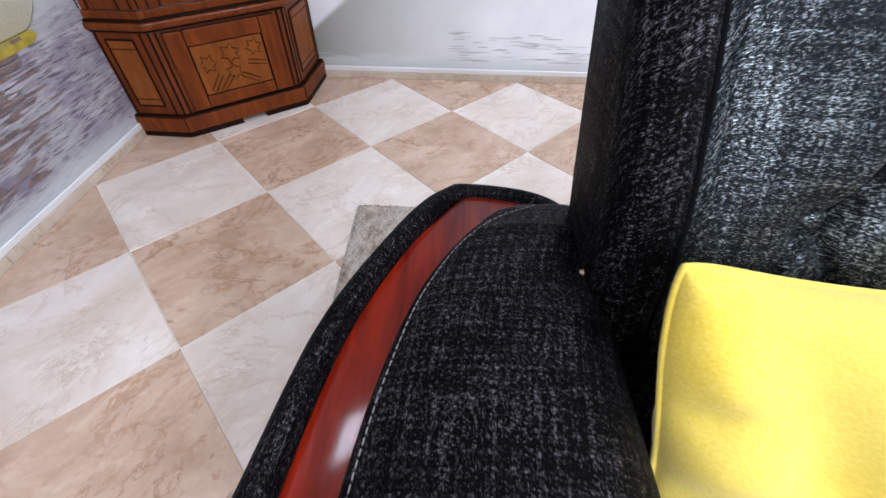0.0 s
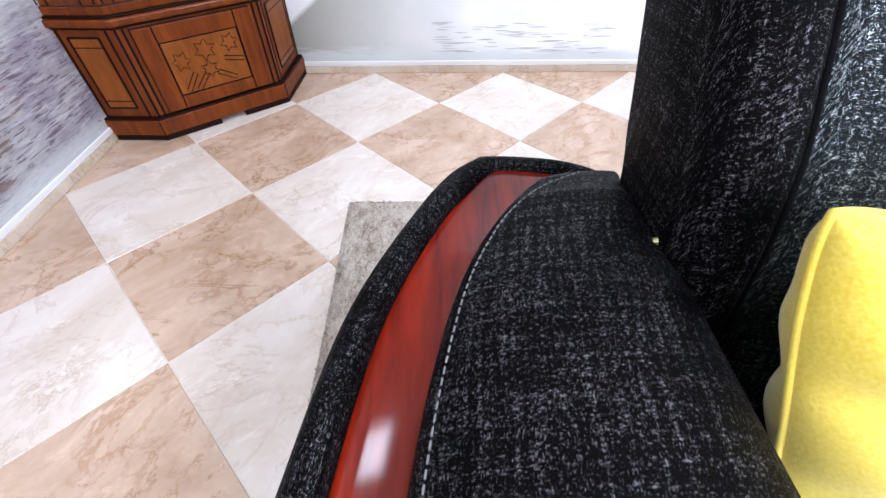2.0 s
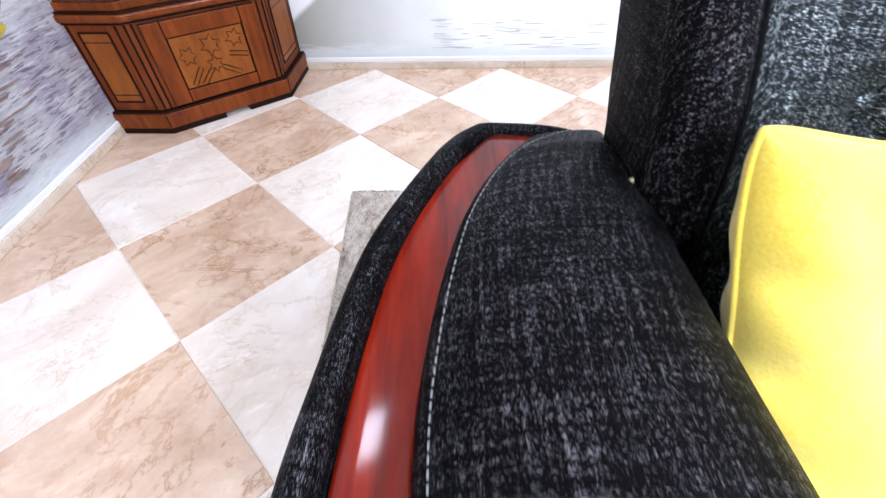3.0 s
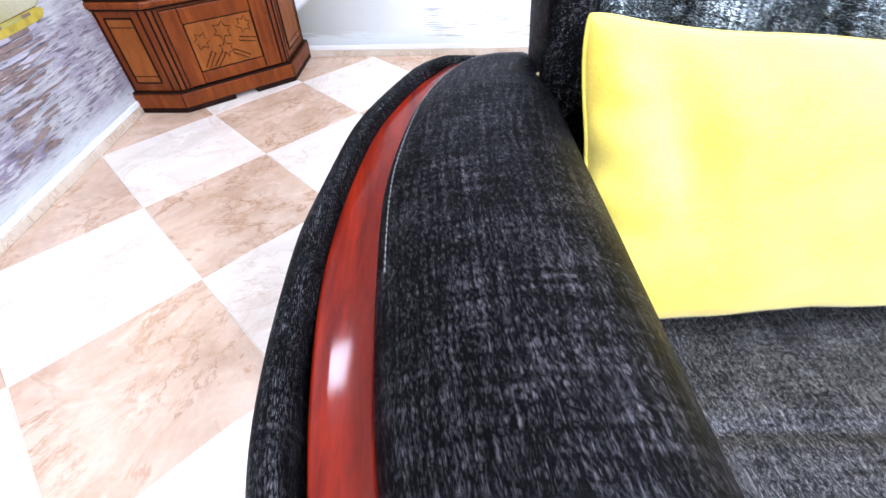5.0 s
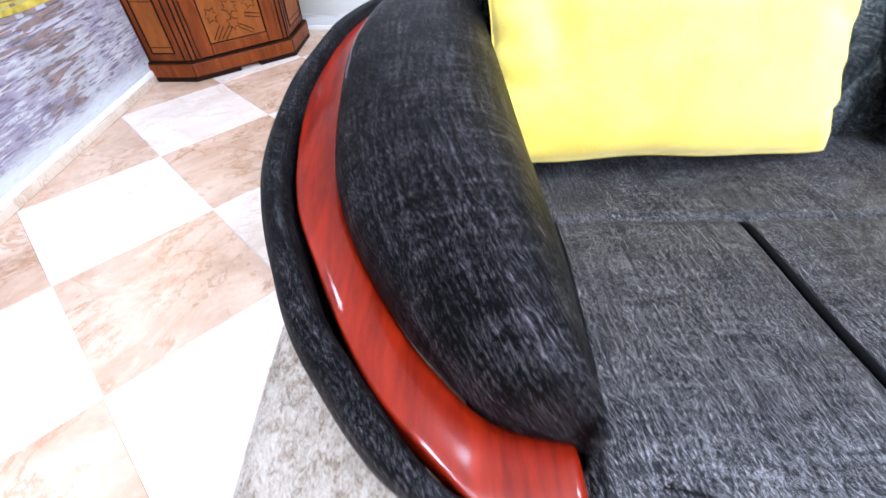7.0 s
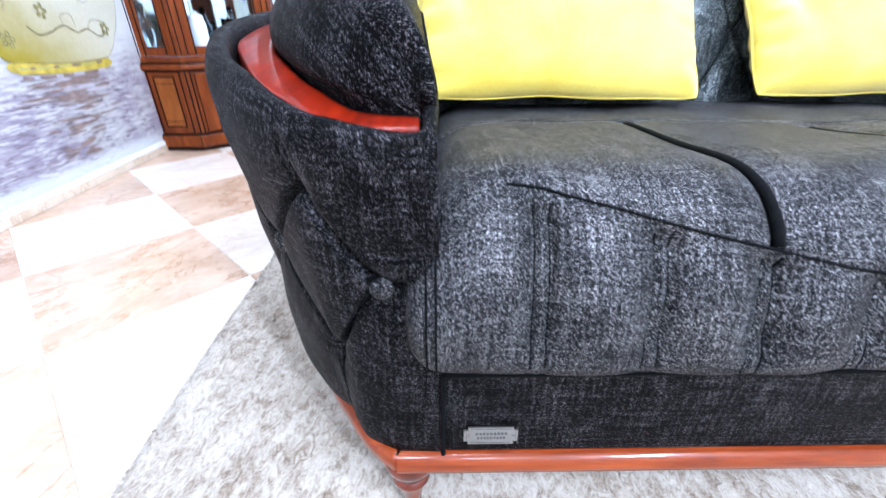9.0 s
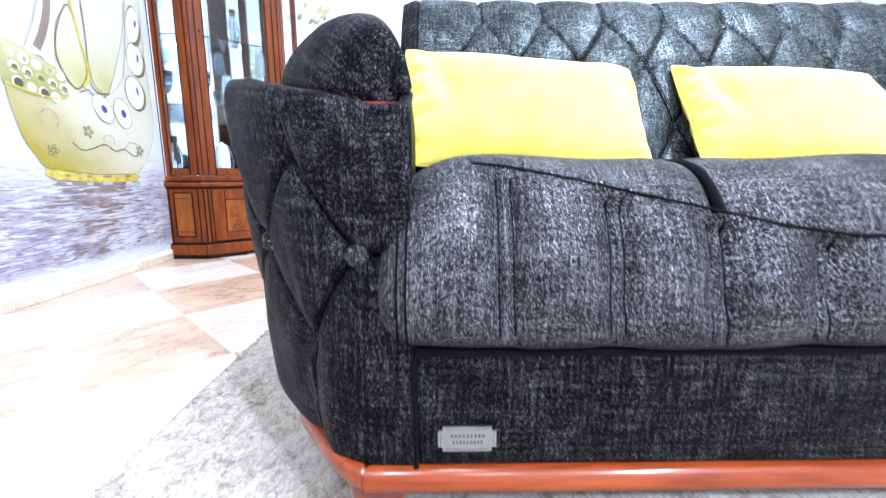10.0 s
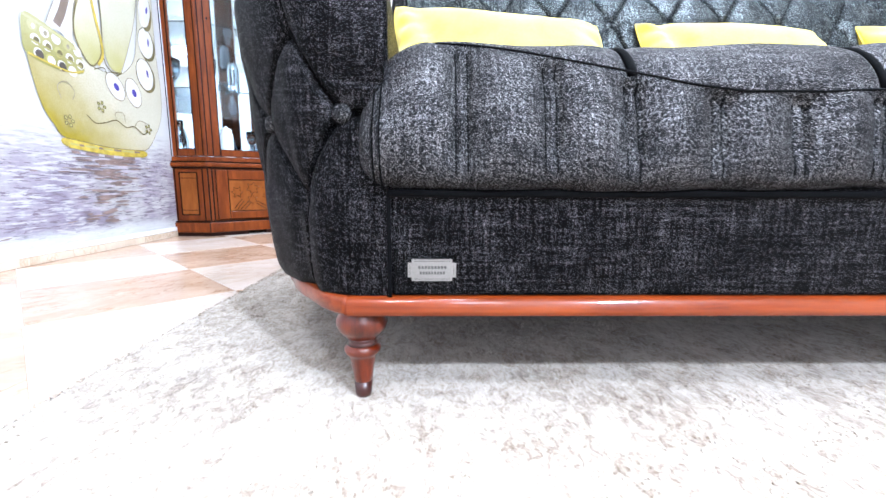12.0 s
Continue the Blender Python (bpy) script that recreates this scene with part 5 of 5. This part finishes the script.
    # right-hand petals have heavy dark edges, the two on the belly thin grey ones
    for y, z, a, b, t in ((-0.127, 0.884, 0.068, 0.082, 0.15), (-0.097, 1.05, 0.062, 0.080, -0.1), (-0.085, 1.215, 0.048, 0.092, -0.25)):
        print_shape("petal_edge", ellipse(y + 0.006, z - 0.004, a * 1.06, b * 1.05, t + 0.2, 7), P_OUTLINE, True, 50, level=4)
        print_shape("petal", ellipse(y, z, a * 0.93, b * 0.95, t, 7), P_WHITE, True, 50, level=4)
        print_shape("petal_eye", ellipse(y + 0.02, z + 0.01, 0.007, 0.020, t), P_BLUE, True, 24, level=5)
    for y, z, a, b, t in ((-0.350, 0.775, 0.050, 0.070, 0.75), (-0.230, 0.770, 0.054, 0.072, 0.35)):
        print_shape("petal_edge", ellipse(y, z, a * 1.02, b * 1.02, t, 7), P_GREY, True, 50, level=4)
        print_shape("petal", ellipse(y, z, a * 0.95, b * 0.96, t, 7), P_WHITE, True, 50, level=4)
        print_shape("petal_eye", ellipse(y + 0.005, z, 0.015, 0.019, t), P_BLUE, True, 24, level=5)
    # scrolls and small flowers
    print_line([(-0.545, 0.615), (-0.50, 0.585), (-0.44, 0.595), (-0.37, 0.615), (-0.31, 0.590), (-0.25, 0.600), (-0.19, 0.570), (-0.15, 0.585)], 0.005, P_OUTLINE)
    print_line([(-0.37, 0.615), (-0.37, 0.650), (-0.32, 0.655), (-0.31, 0.615)], 0.0035, P_GREY)
    print_line([(-0.25, 0.600), (-0.21, 0.635), (-0.15, 0.625), (-0.13, 0.595)], 0.0035, P_GREY)
    print_line([(-0.665, 0.66), (-0.675, 0.71), (-0.63, 0.735), (-0.595, 0.70), (-0.61, 0.665)], 0.0035, P_GREY)
    for y, z in ((-0.640, 0.575), (-0.455, 0.665), (-0.145, 0.600)):
        for k in range(5):
            a = k * 1.257
            print_shape("petal", ellipse(y + 0.018 * math.cos(a), z + 0.018 * math.sin(a), 0.008, 0.006, a), P_CREAM, True, 16, 0.004, level=4)
    # its reflection on the printed water
    rnd = random.Random(4)
    for k in range(110):
        f = rnd.random() ** 1.4
        z, y = 0.428 - 0.30 * f, -0.43 + rnd.gauss(0, 0.10) * (1 - 0.4 * f)
        w = rnd.uniform(0.02, 0.11) * (1 - 0.6 * f)
        print_shape("reflection_streak", ellipse(y, z, w, rnd.uniform(0.0022, 0.0055), rnd.uniform(-0.04, 0.04), 12), P_SHADE if rnd.random() < 0.7 else P_LILAC, True, 24, level=0)
    for k in range(40):
        y, z = rnd.uniform(-1.6, 0.0), rnd.uniform(0.09, 0.40)
        print_shape("ripple_stroke", ellipse(y, z, rnd.uniform(0.008, 0.030), rnd.uniform(0.0010, 0.0026), rnd.uniform(-0.10, 0.15), 10), P_LILAC if rnd.random() < 0.5 else P_SHADE, True, 16, level=0)
    tagged(vase_print, "yellow and white vase printed flat on the water mural", "mural")


build_vase_print()


def build_north_print():
    """Gold scroll of the print on the north wall beside the cabinet, and strokes of water low down."""
    root = empty("mural_flower")
    rnd = random.Random(9)
    y = NORTH - 0.002
    for k in range(46):
        a, d = rnd.uniform(0, 6.28), rnd.random()
        x, z, r = 0.42 + 0.13 * math.cos(a) * d, 1.50 + 0.12 * math.sin(a) * d, rnd.uniform(0.010, 0.026)
        bm = bmesh.new()
        bm.faces.new([bm.verts.new((x + r * math.cos(t) * (1 + 0.25 * math.sin(3 * t + k)), y - 0.0001 * k, z + 1.2 * r * math.sin(t + 0.4))) for t in np.linspace(0, 6.28, 18, endpoint=False)])
        part("petal", bm, (P_CREAM, P_WHITE, P_RIM, P_GREY, P_CREAM)[k % 5], root)
    tagged(root, "gold and cream flower printed on the pale wall", "mural")
    root = empty("mural_ripples")
    for k in range(70):
        x, z, w, h = rnd.uniform(0.95, 1.75), rnd.uniform(0.085, 0.23), rnd.uniform(0.015, 0.06), rnd.uniform(0.0010, 0.0022)
        bm = bmesh.new()
        bm.faces.new([bm.verts.new((x + w * math.cos(t), y - 0.00003 * k, z + h * math.sin(t))) for t in np.linspace(0, 6.28, 10, endpoint=False)])
        part("ripple_stroke", bm, P_FAINT, root)
    tagged(root, "grey water ripples printed low on the pale wall", "mural")


build_north_print()


# ---- dried plant in a floor vase beyond the sofa ----
def build_plant():
    root = empty("dried_plant", (4.35, 0.30, 0))
    lathe("pot", [(0.001, 0.001), (0.12, 0.001), (0.17, 0.15), (0.18, 0.35), (0.11, 0.60), (0.09, 0.68), (0.11, 0.74), (0.10, 0.74), (0.07, 0.68), (0.001, 0.62)], CHINA, root, "tall white floor vase")
    straw = plain("dry_straw", (0.62, 0.50, 0.22), 0.8, 0, 0, 0.3, 20)
    red = plain("red_tip", (0.35, 0.05, 0.03), 0.8)
    rnd = random.Random(2)
    for k in range(46):
        a, lean, h = rnd.uniform(0, 6.28), rnd.uniform(0.1, 0.5), rnd.uniform(0.8, 1.15)
        pts = [(math.cos(a) * lean * t ** 1.8 * h, math.sin(a) * lean * t ** 1.8 * h, 0.66 + h * t - 0.25 * lean * t ** 3) for t in np.linspace(0, 1, 9)]
        tube("stalk", pts, np.linspace(0.003, 0.009, 9) * (1 - np.linspace(0, 1, 9) ** 6 * 0.8), straw if k % 6 else red, root, "", 5)
    tagged(root, "dried straw-coloured plant in a tall white floor vase", "plant")


build_plant()


# ---- rug ----
def build_rug():
    x0, x1, y0, y1 = 0.672, 3.75, -3.7, -0.375
    root = empty("rug")
    nx, ny = 150, 160
    u, v = np.meshgrid(np.linspace(0, 1, nx), np.linspace(0, 1, ny), indexing="ij")
    x, y = x0 + (x1 - x0) * u, y0 + (y1 - y0) * v
    x = x + 0.005 * np.sin(y * 5) * (u < 0.01) + 0.024 * (0.0 - v + 0.6) * (1 - u)
    z = 0.0125 + 0.0012 * np.sin(x * 37 + 2 * np.sin(y * 11)) * np.sin(y * 41)
    edge = np.minimum(np.minimum(u, 1 - u) * (x1 - x0), np.minimum(v, 1 - v) * (y1 - y0))
    z = np.where(edge < 0.01, 0.004, z)
    sheet("pile_base", np.stack([x, y, z], -1), RUG, root)
    rnd = np.random.RandomState(6)
    n = 60000
    tx = x0 + 0.006 + (2.3 - x0) * rnd.rand(n) ** 1.15
    ty = -2.42 + (2.42 - 0.382) * rnd.rand(n)
    tx = tx + 0.024 * (0.6 - (ty - y0) / (y1 - y0)) * (1 - (tx - x0) / (x1 - x0))
    a, r, h = rnd.rand(n) * 6.28, 0.0022 + 0.0018 * rnd.rand(n), 0.0130 + 0.0022 * rnd.rand(n)
    lx, ly = rnd.randn(n) * 0.0025, rnd.randn(n) * 0.0025
    b = np.stack([tx, ty, np.full(n, 0.0105)], 1)
    verts = np.empty((n, 4, 3))
    for k in range(3):
        verts[:, k] = b + np.stack([np.cos(a + 2.09 * k) * r, np.sin(a + 2.09 * k) * r, np.zeros(n)], 1)
    verts[:, 3] = np.stack([tx + lx, ty + ly, h], 1)
    i0 = np.arange(n)[:, None] * 4
    faces = np.concatenate([i0 + [[0, 1, 3]], i0 + [[1, 2, 3]], i0 + [[2, 0, 3]]]).tolist()
    mesh = bpy.data.meshes.new("tufts")
    mesh.from_pydata(verts.reshape(-1, 3).tolist(), [], faces)
    tagged(link_mesh("pile_nap", mesh, RUG, root, "", False), kind="stuff")
    tagged(root, "mottled grey-beige short-pile rug lying on the tiled floor", "rug")


build_rug()


# ---- floor tiles and skirting ----
TILE = 0.45


def build_floor():
    bm = box(bmesh.new(), WEST - 0.15, EAST + 0.15, SOUTH - 0.15, NORTH + 0.15, -0.12, -0.0025)
    floor = tagged(part("floor", bm, GROUT), "polished cream and brown marble tiles laid diagonally in a chequer", "floor", kind="structure")
    h = TILE / 2 - 0.0011
    bm = box(bmesh.new(), -h, h, -h, h, -0.006, 0.0, 0.0)
    bmesh.ops.bevel(bm, geom=[e for e in bm.edges if all(v.co.z > -0.001 for v in e.verts)], offset=0.0012, segments=1, affect="EDGES")
    shared = {}
    for key, mat in (("cream", TILE_CREAM), ("brown", TILE_BROWN)):
        me = bpy.data.meshes.new("tile")
        bm.to_mesh(me)
        me.materials.append(mat)
        shared[key] = me
    bm.free()
    c45 = math.sqrt(0.5)
    for i in range(-16, 14):
        for j in range(-2, 26):
            x, y = TILE * (i + j + 1) * c45, TILE * (i - j) * c45
            r = TILE * c45
            if x + r < WEST or x - r > EAST or y + r < SOUTH or y - r > NORTH:
                continue
            key = "brown" if (i + j) % 2 == 0 else "cream"
            m = pose(x, y, 0, 0, 0, 45)
            if x - r < WEST or x + r > EAST or y - r < SOUTH or y + r > NORTH:
                bm = bmesh.new()
                bm.from_mesh(shared[key])
                bmesh.ops.transform(bm, matrix=m, verts=bm.verts)
                for co, no in (((WEST, 0, 0), (-1, 0, 0)), ((EAST, 0, 0), (1, 0, 0)), ((0, SOUTH, 0), (0, -1, 0)), ((0, NORTH, 0), (0, 1, 0))):
                    bmesh.ops.bisect_plane(bm, geom=bm.verts[:] + bm.edges[:] + bm.faces[:], plane_co=co, plane_no=no, clear_outer=True)
                if not bm.faces:
                    bm.free()
                    continue
                bmesh.ops.transform(bm, matrix=m.inverted(), verts=bm.verts)
                me = bpy.data.meshes.new("tile")
                bm.to_mesh(me)
                bm.free()
                if not me.materials:
                    me.materials.append(TILE_BROWN if key == "brown" else TILE_CREAM)
            else:
                me = shared[key]
            ob = new("tile", me)
            ob.matrix_world = m
            ob.parent = floor


def build_skirting():
    t, hgt = 0.010, 0.034
    bm = box(bmesh.new(), WEST, WEST + 0.008, SOUTH, NORTH, hgt, 0.057, 0.003)
    box(bm, WEST + 0.008, 3.98, NORTH - 0.008, NORTH, hgt, 0.057, 0.003)
    cove = tagged(part("baseboard", bm, WHITE), "beige tile skirting under a white painted strip", "baseboard", kind="structure")
    for wall in ("west", "north"):
        lo, hi = (SOUTH, NORTH) if wall == "west" else (WEST + t, 3.98)
        start = -0.261 if wall == "west" else 0.503
        a = start - 0.445 * math.ceil((start - lo) / 0.445)
        while a < hi:
            b0, b1 = max(a, lo) + 0.001, min(a + 0.445, hi) - 0.001
            a += 0.445
            if b1 - b0 < 0.01:
                continue
            if wall == "west":
                bm = box(bmesh.new(), WEST + 0.0005, WEST + t, b0, b1, 0.0005, hgt - 0.0005, 0.0015)
            else:
                bm = box(bmesh.new(), b0, b1, NORTH - t, NORTH - 0.0005, 0.0005, hgt - 0.0005, 0.0015)
            part("skirting_tile", bm, SKIRT, cove)


build_floor()
build_skirting()
